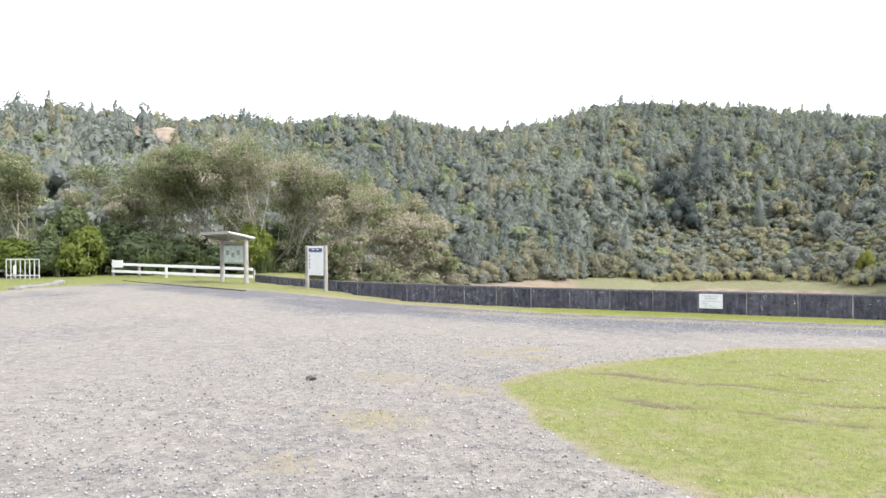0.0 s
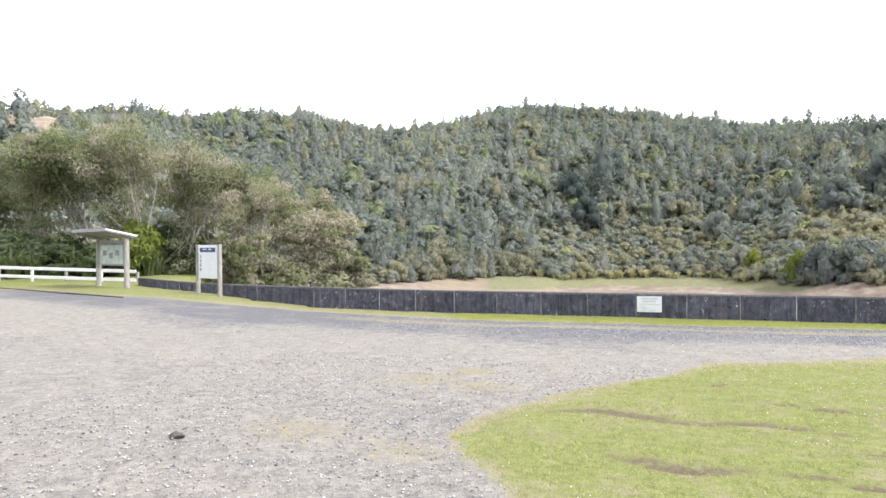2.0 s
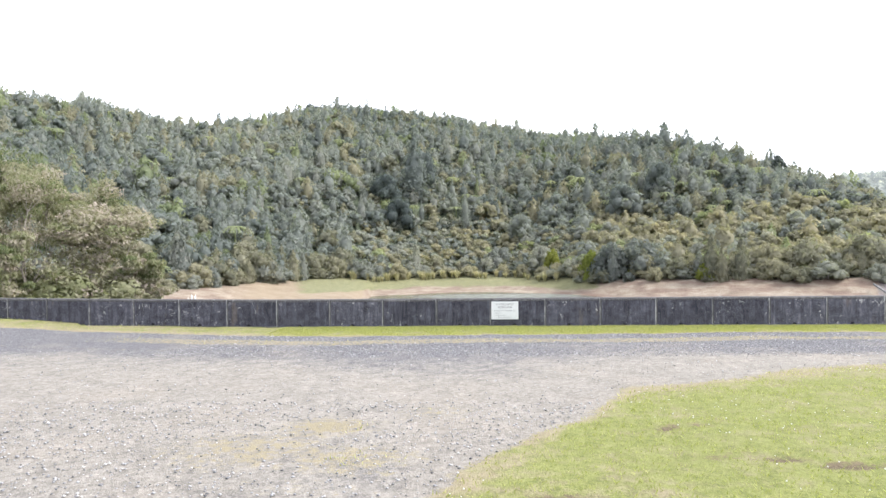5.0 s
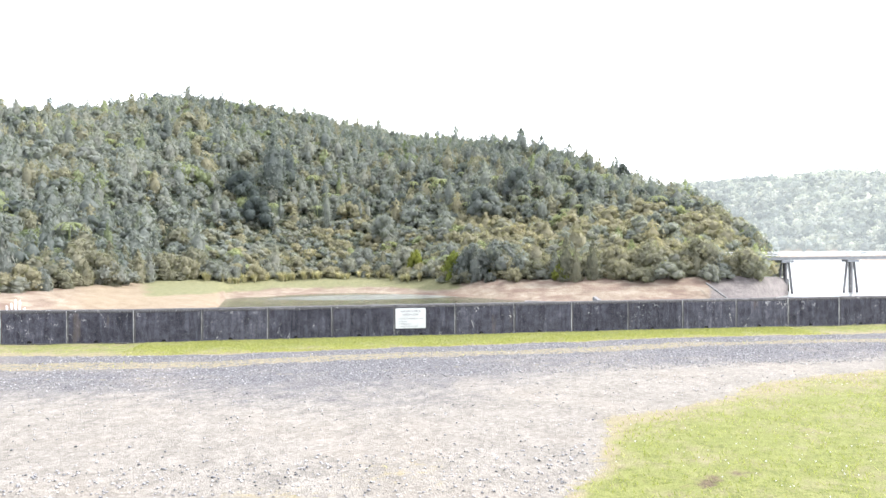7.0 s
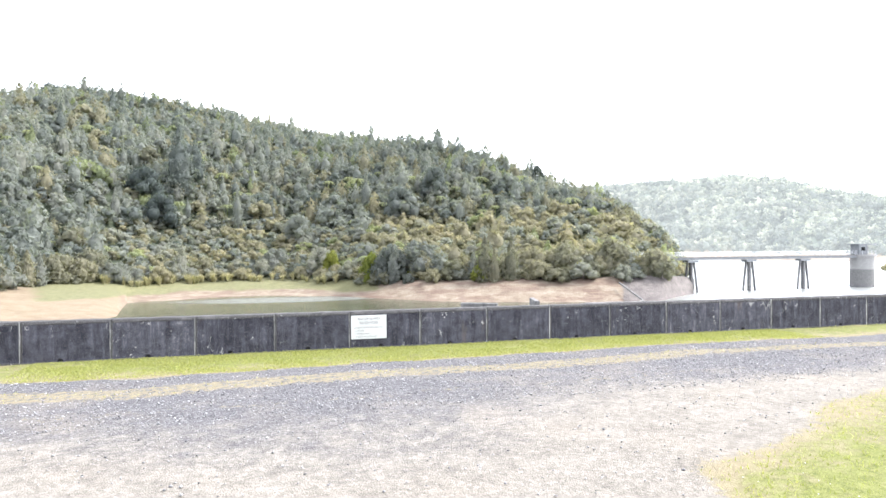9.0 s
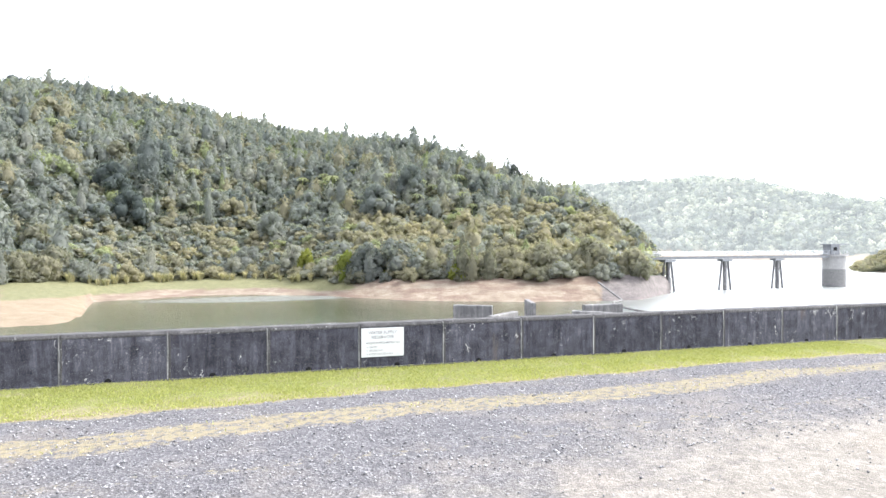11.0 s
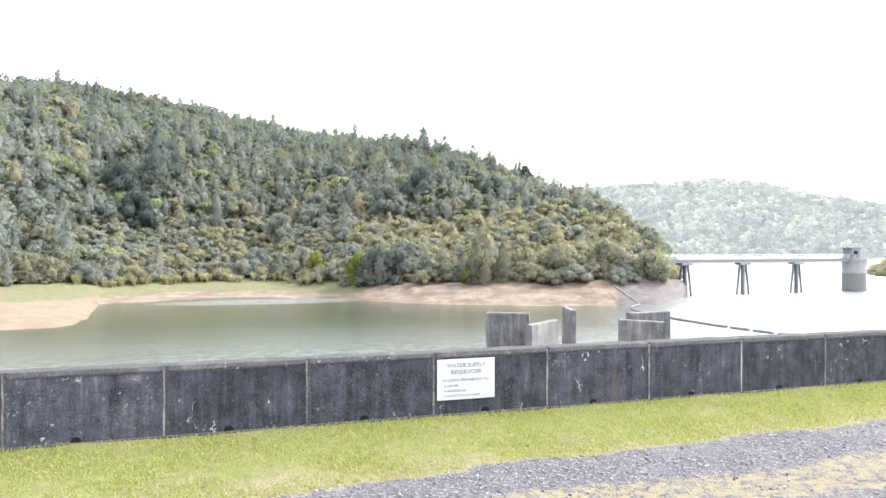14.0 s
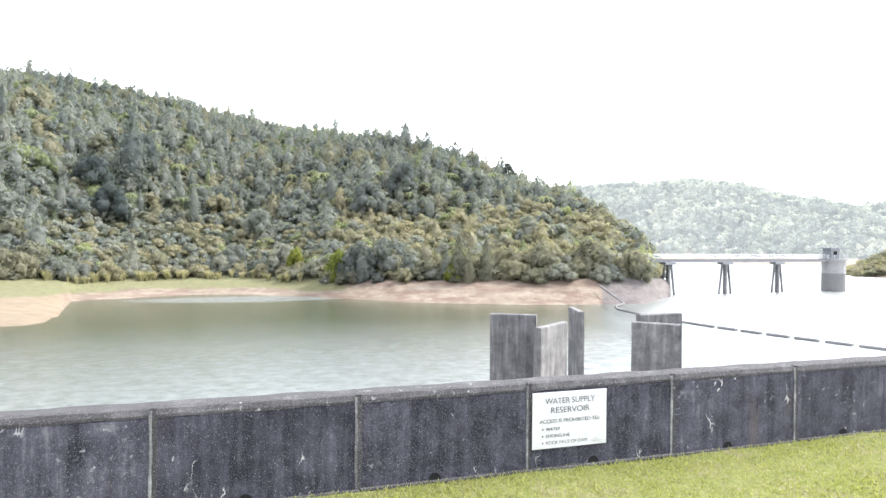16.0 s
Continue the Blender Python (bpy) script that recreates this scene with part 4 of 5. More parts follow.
def noticeboard():
    a, b = Vector((-15.99, 1.58, 0)), Vector((-14.34, 1.03, 0))
    c = (a + b) / 2
    rz = math.degrees(math.atan2(b.y - a.y, b.x - a.x))
    half = (a - b).length / 2
    th = empty("noticeboard", (c.x, c.y, 0.28), rz, "tall white notice panel with symbols between two round timber posts", "noticeboard")
    for s in (-1, 1):
        bm = B()
        rod(bm, (s * half * 0.80, 0, -0.4), (s * half * 0.80, 0, 1.8), 0.085, 0.075, n=14)
        part("post", bm, M_POST, th)
    w = half * 1.60 - 0.22
    pn = part("panel", box(B(), (w, 0.03, 1.22), (0, -0.03, 1.17), bevel=0.006), M_SIGN, th, "white enamel panel")
    part("heading_band", box(B(), (w * 0.84, 0.006, 0.13), (0, -0.048, 1.62)), M_NAVY, pn, "navy heading band")
    for wd, dx in ((0.22, -0.16), (0.2, 0.16)):
        part("heading_text", box(B(), (wd, 0.004, 0.035), (dx, -0.053, 1.63)), M_SIGN, pn, "pale unreadable heading")
    part("subheading_text", box(B(), (w * 0.8, 0.004, 0.03), (0, -0.047, 1.535)), M_NAVY, pn)
    for k in range(4):
        z = 1.37 - 0.16 * k
        ic = part("symbol", box(B(), (0.1, 0.004, 0.11), (-w / 2 + 0.14, -0.047, z)), M_INK, pn, "dark square symbol")
        part("symbol_figure", box(B(), (0.05, 0.003, 0.035), (-w / 2 + 0.13 + 0.01 * k, -0.05, z + 0.012)), M_SIGN, ic)
        part("text_line", box(B(), (0.26 - 0.03 * (k % 2), 0.003, 0.022), (0.1, -0.047, z + 0.02)), M_STEEL, pn, "grey unreadable line")
    part("footer_line", box(B(), (w * 0.7, 0.003, 0.018), (0, -0.047, 0.66)), M_STEEL, pn, "grey unreadable line")


def fence():
    a, b = Vector((-33.6, 5.3, 0)), Vector((-23.4, 6.3, 0))
    th = empty("rail_fence", (a.x, a.y, gz(a.x, a.y)), math.degrees(math.atan2(b.y - a.y, b.x - a.x)), "white painted two-rail timber fence on grass", "fence")
    L = (b - a).length
    for k in range(6):
        x = L * k / 5
        first = k == 0
        part("post", box(B(), (0.11, 0.11, 1.5 if first else 1.2), (x, 0.08, (0.35 if first else 0.2) - 0.025 * x), bevel=0.01), M_POST if first or k % 2 else M_WHITE, th, "bare timber post" if first or k % 2 else "")
    for z in (0.42, 0.84):
        part("rail", box(B(), (L, 0.05, 0.155), (L / 2, -0.02, z - 0.125), (0, 1.4, 0), bevel=0.008), M_WHITE, th)
    part("plate", box(B(), (0.85, 0.03, 0.42), (0.5, -0.062, 0.85), bevel=0.006), M_SIGN, th, "blank white plate on the rail")


def hoop_barrier():
    a, b = Vector((-38.9, 2.2, 0)), Vector((-37.0, 3.0, 0))
    th = empty("hoop_barrier", (a.x, a.y, gz(a.x, a.y)), math.degrees(math.atan2(b.y - a.y, b.x - a.x)), "galvanised tubular gate with upright bars", "gate")
    L = (b - a).length
    n = 8
    for k in range(n):
        bm = B()
        rod(bm, (L * k / (n - 1), 0, -0.2), (L * k / (n - 1), 0, 1.15), 0.035, n=8)
        part("bar", bm, M_STEEL, th)
    for z in (1.15, 0.2):
        bm = B()
        rod(bm, (0, 0, z), (L, 0, z), 0.04, n=8)
        part("rail", bm, M_STEEL, th)
    part("plate", box(B(), (0.18, 0.02, 0.5), (L * 0.28, -0.05, 0.55)), M_SIGN, th, "small white plate")
    th2 = empty("side_rail_fence", (-45, 2.4, gz(-45, 2.4)), 8, "white painted rail fence beside the gate", "fence")
    for x in (0, 2.6, 5.2):
        part("post", box(B(), (0.14, 0.14, 1.4), (x, 0.1, 0.35), bevel=0.01), M_WHITE, th2)
    for z in (0.45, 0.85):
        part("rail", box(B(), (5.4, 0.05, 0.18), (2.6, 0, z), bevel=0.008), M_WHITE, th2)


def edging():
    pts = [(-29.5, 3.0), (-25, 1.4), (-20.5, -0.1), (-16.5, -1.4)]
    for a, b in zip(pts, pts[1:]):
        d = math.degrees(math.atan2(b[1] - a[1], b[0] - a[0]))
        L = math.dist(a, b)
        c = ((a[0] + b[0]) / 2, (a[1] + b[1]) / 2)
        tagged(part("timber_edging", box(B(), (L - 0.03, 0.09, 0.3), (*c, gz(*c) - 0.10), (0, 0, d), 0.012), M_CLOD), "low weathered timber edging board along the grass verge", "edging", "verge edging")
    g = random.Random(3)
    for k in range(16):
        u = k / 15
        x, y = -31.4 + 5.4 * u, 0.6 - 5.4 * u + 0.8 * math.sin(u * 3)
        bm = B()
        bmesh.ops.create_icosphere(bm, subdivisions=2, radius=0.24, matrix=pose(x, y, gz(x, y) + 0.02, 0, 0, g.uniform(0, 180)) @ Matrix.Diagonal((1.1, 0.7, 0.5, 1)))
        for v in bm.verts:
            v.co += Vector((1, 1, 1)) * 0.05 * noise.noise(v.co * 3)
        tagged(part("edging_stone", bm, M_RIPRAP), "grey rough stone edging a grass island", "stone", "island edging")


shelter()
noticeboard()
fence()
hoop_barrier()
edging()
bm = B()
bmesh.ops.create_icosphere(bm, subdivisions=2, radius=0.055, matrix=pose(-3.17, -14.0, gz(-3.17, -14.0) + 0.02) @ Matrix.Diagonal((1.6, 0.8, 0.6, 1)))
for v in bm.verts:
    v.co += Vector((0.02, 0.02, 0.02)) * noise.noise(v.co * 20)
tagged(part("loose_rock", bm, M_CLOD), "small dark loose rock lying on the gravel", "rock")

# ---- trees and bush ----
def ico(sub=1):
    bm = B()
    bmesh.ops.create_icosphere(bm, subdivisions=sub, radius=1.0)
    v = np.array([tuple(p.co) for p in bm.verts])
    f = np.array([[p.index for p in t.verts] for t in bm.faces])
    bm.free()
    return v, f


ICO_V, ICO_F = ico(1)


def leaf_tris(points, normals, size, g, spread=0.8, aspect=0.55):
    """One small pointed leaf spray per point, facing roughly outwards."""
    n = len(points)
    nrm = normals + spread * g.normal(size=(n, 3))
    nrm /= np.linalg.norm(nrm, axis=1)[:, None] + 1e-9
    t = np.cross(nrm, g.normal(size=(n, 3)))
    t /= np.linalg.norm(t, axis=1)[:, None] + 1e-9
    u = np.cross(nrm, t)
    s = size * g.uniform(0.6, 1.3, (n, 1))
    v = np.stack([points + t * s, points - t * s * 0.5 + u * s * aspect, points - t * s * 0.5 - u * s * aspect], 1).reshape(-1, 3)
    return v, np.arange(3 * n).reshape(n, 3)


def joined(pieces):
    vs, fs, n = [], [], 0
    for v, f in pieces:
        vs.append(v)
        fs.append(f + n)
        n += len(v)
    return np.concatenate(vs), np.concatenate(fs)


def crown_round(g, leaves, lobes=8, size=0.13, flat=0.8, core=True, spread=0.42):
    """A crown about 1 wide and 1 high, base at 0: a dome of lobes with leaf sprays over a dark inside."""
    pieces, per = [], leaves // lobes
    for k in range(lobes):
        a, h = k * 2.4 + g.uniform(-0.5, 0.5), (k + 0.5) / lobes
        rad = 0.34 * math.sqrt(max(0.03, 1 - h * h)) * g.uniform(0.75, 1.1)
        c = np.array((math.cos(a) * rad, math.sin(a) * rad, 0.18 + 0.62 * h * flat))
        r = np.array((1, 1, 0.85)) * g.uniform(0.17, 0.25)
        d = g.normal(size=(per, 3))
        d[:, 2] += 0.35
        d /= np.linalg.norm(d, axis=1)[:, None]
        pieces.append(leaf_tris(c + d * r * g.uniform(0.8, 1.15, (per, 1)), d, size, g, spread))
        if core:
            pieces.append((c + ICO_V * r * 0.85, ICO_F))
    return joined(pieces)


def crown_spire(g, leaves, size=0.10, blunt=0.8, width=0.42):
    """A narrow upright crown, pointed or blunt, with uneven tiers of drooping sprays and side branches."""
    h = g.uniform(0, 1, leaves) ** 1.15
    a = g.uniform(0, 6.28, leaves)
    tier = 0.82 + 0.22 * np.sin(h * 30 + 2.0 * np.sin(a + g.uniform(0, 6))) + 0.18 * np.sin(a * 3 + h * 9 + g.uniform(0, 6))
    rad = (width * (1 - h ** (1 + blunt)) * (0.55 + 0.45 * smoothstep(0, 0.22, h)) + 0.012) * tier * g.uniform(0.75, 1.08, leaves)
    p = np.stack([np.cos(a) * rad, np.sin(a) * rad, 0.04 + 0.96 * h], 1)
    nrm = np.stack([np.cos(a), np.sin(a), 0.45 + 0.5 * h], 1)
    core_v = ICO_V * np.array((0.62 * width, 0.62 * width, 0.40)) + np.array((0, 0, 0.40))
    return joined([leaf_tris(p, nrm, size, g, 0.5, 0.45), (core_v, ICO_F)])


def crown_fern(g, fronds=16):
    """A tree fern's wheel of arching fronds."""
    vs, fs = [], []
    for k in range(fronds):
        a = k / fronds * 6.28 + g.uniform(-0.15, 0.15)
        d, s = np.array((math.cos(a), math.sin(a), 0)), np.array((-math.sin(a), math.cos(a), 0))
        L = g.uniform(0.42, 0.52)
        for i in range(7):
            u0, u1 = i / 7, (i + 1) / 7
            p0 = d * L * u0 + np.array((0, 0, 0.78 + 0.2 * u0 - 0.42 * u0 ** 2))
            p1 = d * L * u1 + np.array((0, 0, 0.78 + 0.2 * u1 - 0.42 * u1 ** 2))
            w = 0.075 * (1 - 0.8 * abs(u0 - 0.35))
            for sd in (-1, 1):
                n = len(vs)
                vs += [p0, p1, p0 * 0.4 + p1 * 0.6 + sd * s * w - np.array((0, 0, 0.03))]
                fs.append((n, n + 1, n + 2))
    stem, sf = ICO_V * np.array((0.035, 0.035, 0.42)) + np.array((0, 0, 0.4)), ICO_F
    return joined([(np.array(vs), np.array(fs)), (stem, sf)])


G = np.random.RandomState(77)
PROTOS = {"round": [crown_round(G, 200, 6 + k % 3, 0.10) for k in range(7)], "spire": [crown_spire(G, 190, 0.085, 0.5) for _ in range(6)], "column": [crown_spire(G, 170, 0.10, 3.0, 0.47) for _ in range(7)],
          "fern": [crown_fern(G) for _ in range(2)], "shrub": [crown_round(G, 170, 5, 0.11, 0.7) for _ in range(5)],
          "far": [crown_round(G, 84, 4, 0.15, 0.8) for _ in range(4)], "far_column": [crown_spire(G, 90, 0.13, 3.0, 0.47) for _ in range(5)], "distant": [crown_round(G, 44, 3, 0.2, 0.8) for _ in range(4)],
          "giant_spire": [crown_spire(G, 1500, 0.035, 0.9, 0.40) for _ in range(3)], "giant_round": [crown_round(G, 1300, 13, 0.04, 0.9) for _ in range(3)]}


def stand_mesh(name, rows, material):
    """One mesh of many trees. rows: (kind, variant, x, y, z, width, height, turn, tint, hue)."""
    vs, fs, ts, hs, n = [], [], [], [], 0
    for kind, var, x, y, z, w, h, a, tint, hue in rows:
        v, f = PROTOS[kind][var % len(PROTOS[kind])]
        c, s = math.cos(a), math.sin(a)
        q = np.empty_like(v)
        q[:, 0], q[:, 1], q[:, 2] = (v[:, 0] * c - v[:, 1] * s) * w + x, (v[:, 0] * s + v[:, 1] * c) * w + y, v[:, 2] * h + z
        vs.append(q)
        fs.append(f + n)
        ts.append(np.full(len(v), tint))
        hs.append(np.full(len(v), hue))
        n += len(v)
    return tri_mesh(name, np.concatenate(vs), np.concatenate(fs), material, np.concatenate(ts), extra=(("hue", np.concatenate(hs)),))


def patch(x, y, seed, scale):
    return float(wavy(np.array(x), np.array(y), seed, 3, scale))


SLIPS = []
for _b, _tan, _w, _h in ((-52.3, 0.143, 8, 9), (-54.6, 0.138, 4, 6)):
    _r = next(r for r in range(180, 460) if float(land_z(_b, r)) >= 1.95 + _tan * r or r > 450)
    SLIPS.append((_b, _r, _w, _h))


def woods():
    g = np.random.RandomState(5)
    rows, taken = [], collections.defaultdict(list)

    def free(x, y, gap):
        """Keeps crowns from standing inside one another."""
        cx, cy = int(x // 6), int(y // 6)
        for i in (-1, 0, 1):
            for k in (-1, 0, 1):
                if any((x - u) ** 2 + (y - v) ** 2 < gap * gap for u, v in taken[cx + i, cy + k]):
                    return False
        taken[cx, cy].append((x, y))
        return True

    def c_ridge(b):
        return float(np.interp(b, LAND[:, 0], LAND[:, 5]))

    hues = {"green": 0.1, "olive": 0.42, "grey": 0.66, "yellow": 0.9}
    n = 34000
    cb = g.uniform(-66, 36.2, n)
    c1, c2 = np.interp(cb, LAND[:, 0], LAND[:, 3]), np.interp(cb, LAND[:, 0], LAND[:, 5])
    cr = np.sqrt((c1 + 2) ** 2 + g.uniform(0, 1, n) * ((c2 + 10) ** 2 - (c1 + 2) ** 2))
    cx, cy = polar(cb, cr)
    cz, cp, cq = land_z(cb, cr), wavy(cx, cy, 51, 3, 0.035), wavy(cx, cy, 53, 3, 0.022)
    for b, r1, r, x, y, z, p, q in zip(*(k.tolist() for k in (cb, c1, cr, cx, cy, cz, cp, cq))):
        if len(rows) >= 7800:
            break
        if any(abs(b - sb) < 1.1 * sw / 8 and -20 < r - sr < 8 for sb, sr, sw, sh in SLIPS):
            continue
        e = min(max((r - r1 - 5) / 55, 0.0), 1.0)
        head = b > 10 and r - r1 < 45 + 10 * q              # olive scrub on the point
        bay = -11 < b < 9 and r - r1 < 34 + 8 * q           # low grey scrub in the head of the bay
        if bay:
            kind = g.choice(["shrub", "round", "column"], p=[0.72, 0.2, 0.08])
            w, h, tint, hue = 4.4, 3.8, 0.62, g.choice(["grey", "olive", "green", "yellow"], p=[0.42, 0.38, 0.12, 0.08])
        elif head:
            kind = g.choice(["round", "shrub", "column", "spire"], p=[0.5, 0.32, 0.1, 0.08])
            w, h, tint, hue = 5.6, 5.6, 0.62, g.choice(["olive", "green", "grey", "yellow"], p=[0.62, 0.2, 0.1, 0.08])
        else:
            up = min(max(0.50 + 0.40 * q, 0.12), 0.85) * (0.35 + 0.65 * e)   # share of upright young conifers
            kind = g.choice(["column", "spire", "round", "fern"], p=[0.78 * up, 0.13 * up, 0.93 - 0.91 * up, 0.07])
            w, h = {"column": (4.9, 6.6), "spire": (4.4, 7.8), "round": (6.2, 6.3), "fern": (5.2, 5.0)}[kind]
            tint = {"column": 0.50, "spire": 0.46, "round": 0.40, "fern": 0.64}[kind]
            hue = "yellow" if kind == "fern" else g.choice(["green", "olive", "grey", "yellow"], p=[0.62, 0.16, 0.17, 0.05])
        size = float(np.clip(np.exp(g.normal(0, 0.22)), 0.6, 1.6))
        if not free(x, y, 0.52 * w * size):
            continue
        if kind == "spire" and r > c_ridge(b) - 70:
            kind = "column"
        if r > 250:
            kind = {"round": "far", "shrub": "far", "column": "far_column", "spire": "far_column"}.get(kind, kind)
        tint = float(np.clip(tint + 0.12 * p + g.normal(0, 0.09), 0.05, 0.98))
        rows.append((kind, g.randint(9), x, y, z - 0.5, w * size * g.uniform(0.88, 1.12), h * size, g.uniform(0, 6.28), tint, hues[hue]))
    for _ in range(2600):                           # undergrowth that closes the gaps
        b = g.uniform(-64, 35.5)
        r1, r2 = float(np.interp(b, LAND[:, 0], LAND[:, 3])), float(np.interp(b, LAND[:, 0], LAND[:, 5]))
        r = min(r1 + 1 + 90 * g.uniform(0, 1) ** 1.2, r2)
        x, y = polar(b, r)
        rows.append(("distant" if r > 150 else "shrub", g.randint(9), x, y, float(land_z(b, r)) - 0.4, g.uniform(3.4, 5.6), g.uniform(2.4, 4.2), g.uniform(0, 6.28), float(np.clip(0.5 + g.normal(0, 0.15), 0.1, 0.95)), 0.42 if b > 9 or g.rand() < 0.3 else 0.1))
    for b in np.arange(8, 36, 0.2):                 # the crest above the point
        r = float(np.interp(b, LAND[:, 0], LAND[:, 5])) + g.uniform(-8, 3)
        x, y = polar(b, r)
        k = g.uniform(0.75, 1.2)
        rows.append((g.choice(["round", "column"]), g.randint(9), x, y, float(land_z(b, r)) - 0.5, 5.6 * k, 6.6 * k, g.uniform(0, 6.28), float(np.clip(0.42 + g.normal(0, 0.08), 0.05, 0.95)), g.choice([0.1, 0.42])))
    # tall trees that stand above the rest
    # the darkest rounds at -8.2 and -7.0 are added to paint a shaded gap
    for b, r, w, h, tint, kind in ((-5.7, 212, 14, 22, 0.26, "spire"), (-8.2, 205, 12, 13, 0.02, "round"), (-7.0, 196, 10, 12, 0.0, "round"), (-5.0, 222, 11, 17, 0.10, "round"), (-1.2, 200, 4.5, 14, 0.62, "spire"), (-21, 240, 6, 13, 0.5, "spire"),
                                   (3.8, 190, 9, 11, 0.6, "round"), (12.5, 190, 10, 12, 0.3, "round"), (15.5, 196, 9, 12, 0.25, "round"), (-14, 250, 6, 13, 0.3, "spire"), (9.5, 200, 6, 13, 0.55, "spire"), (-46.8, 416, 7, 13, 0.3, "spire"), (-14.5, 385, 14, 11, 0.05, "round")):
        x, y = polar(b, r)
        rows.append(("giant_" + kind, int(w), x, y, float(land_z(b, r)) - 0.5, w, h, 1.0, tint, 0.1))
    x, y, z = (float(k) for k in (*polar(24.3, 222), land_z(24.3, 222)))       # lone tree on the skyline, clear of the rest
    rows.append(("giant_spire", 0, x, y, z - 0.5, 0.9, 8.0, 0.4, 0.1, 0.1))
    rows += [("giant_round", k, x + dx, y, z + dz, w, h, 1.3 * k, 0.22, 0.1) for k, (dx, dz, w, h) in enumerate(((0, 5.6, 3.6, 3.2), (-1.3, 4.8, 2.6, 2.2), (1.5, 4.4, 2.4, 2.0)))]
    ob = new("hillside_bush", stand_mesh("hillside_bush", rows, M_HILL))
    tagged(ob, "dense native bush of round and conical trees covering hills", "forest", kind="stuff")
    rows = []
    for _ in range(3600):
        b = g.uniform(27, 62)
        ra, rb = far_r(b)
        r = float(ra) + 4 + (float(rb) - float(ra)) * g.uniform(0, 1.03)
        x, y = polar(b, r)
        s = g.uniform(0.7, 1.4)
        rows.append((g.choice(["distant", "far_column"], p=[0.75, 0.25]), g.randint(9), x, y, float(far_z(b, r)) - 0.6, 8.5 * s, 7.5 * s, g.uniform(0, 6.28), float(np.clip(0.5 + 0.12 * patch(x, y, 61, 0.02) + g.normal(0, 0.24), 0, 1)), g.choice([0.1, 0.1, 0.66])))
    # M_FARHILL glows evenly in place of haze over the water
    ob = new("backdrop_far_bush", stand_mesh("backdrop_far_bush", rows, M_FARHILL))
    tagged(ob, "distant bush across water, paled by haze put in as glow", "forest", kind="stuff")
    rows = []
    for _ in range(520):
        b, r = g.uniform(50, 66), g.uniform(308, 385)
        x, y = polar(b, r)
        s = g.uniform(0.7, 1.3)
        rows.append(("far", g.randint(9), x, y, float(spur_z(b, r)) - 0.5, 6.5 * s, 5.0 * s, g.uniform(0, 6.28), float(np.clip(0.6 + g.normal(0, 0.15), 0, 1)), 0.42))
    ob = new("far_spur_bush", stand_mesh("far_spur_bush", rows, M_HILL))
    tagged(ob, "olive scrub covering a low point across water", "forest", kind="stuff")


woods()


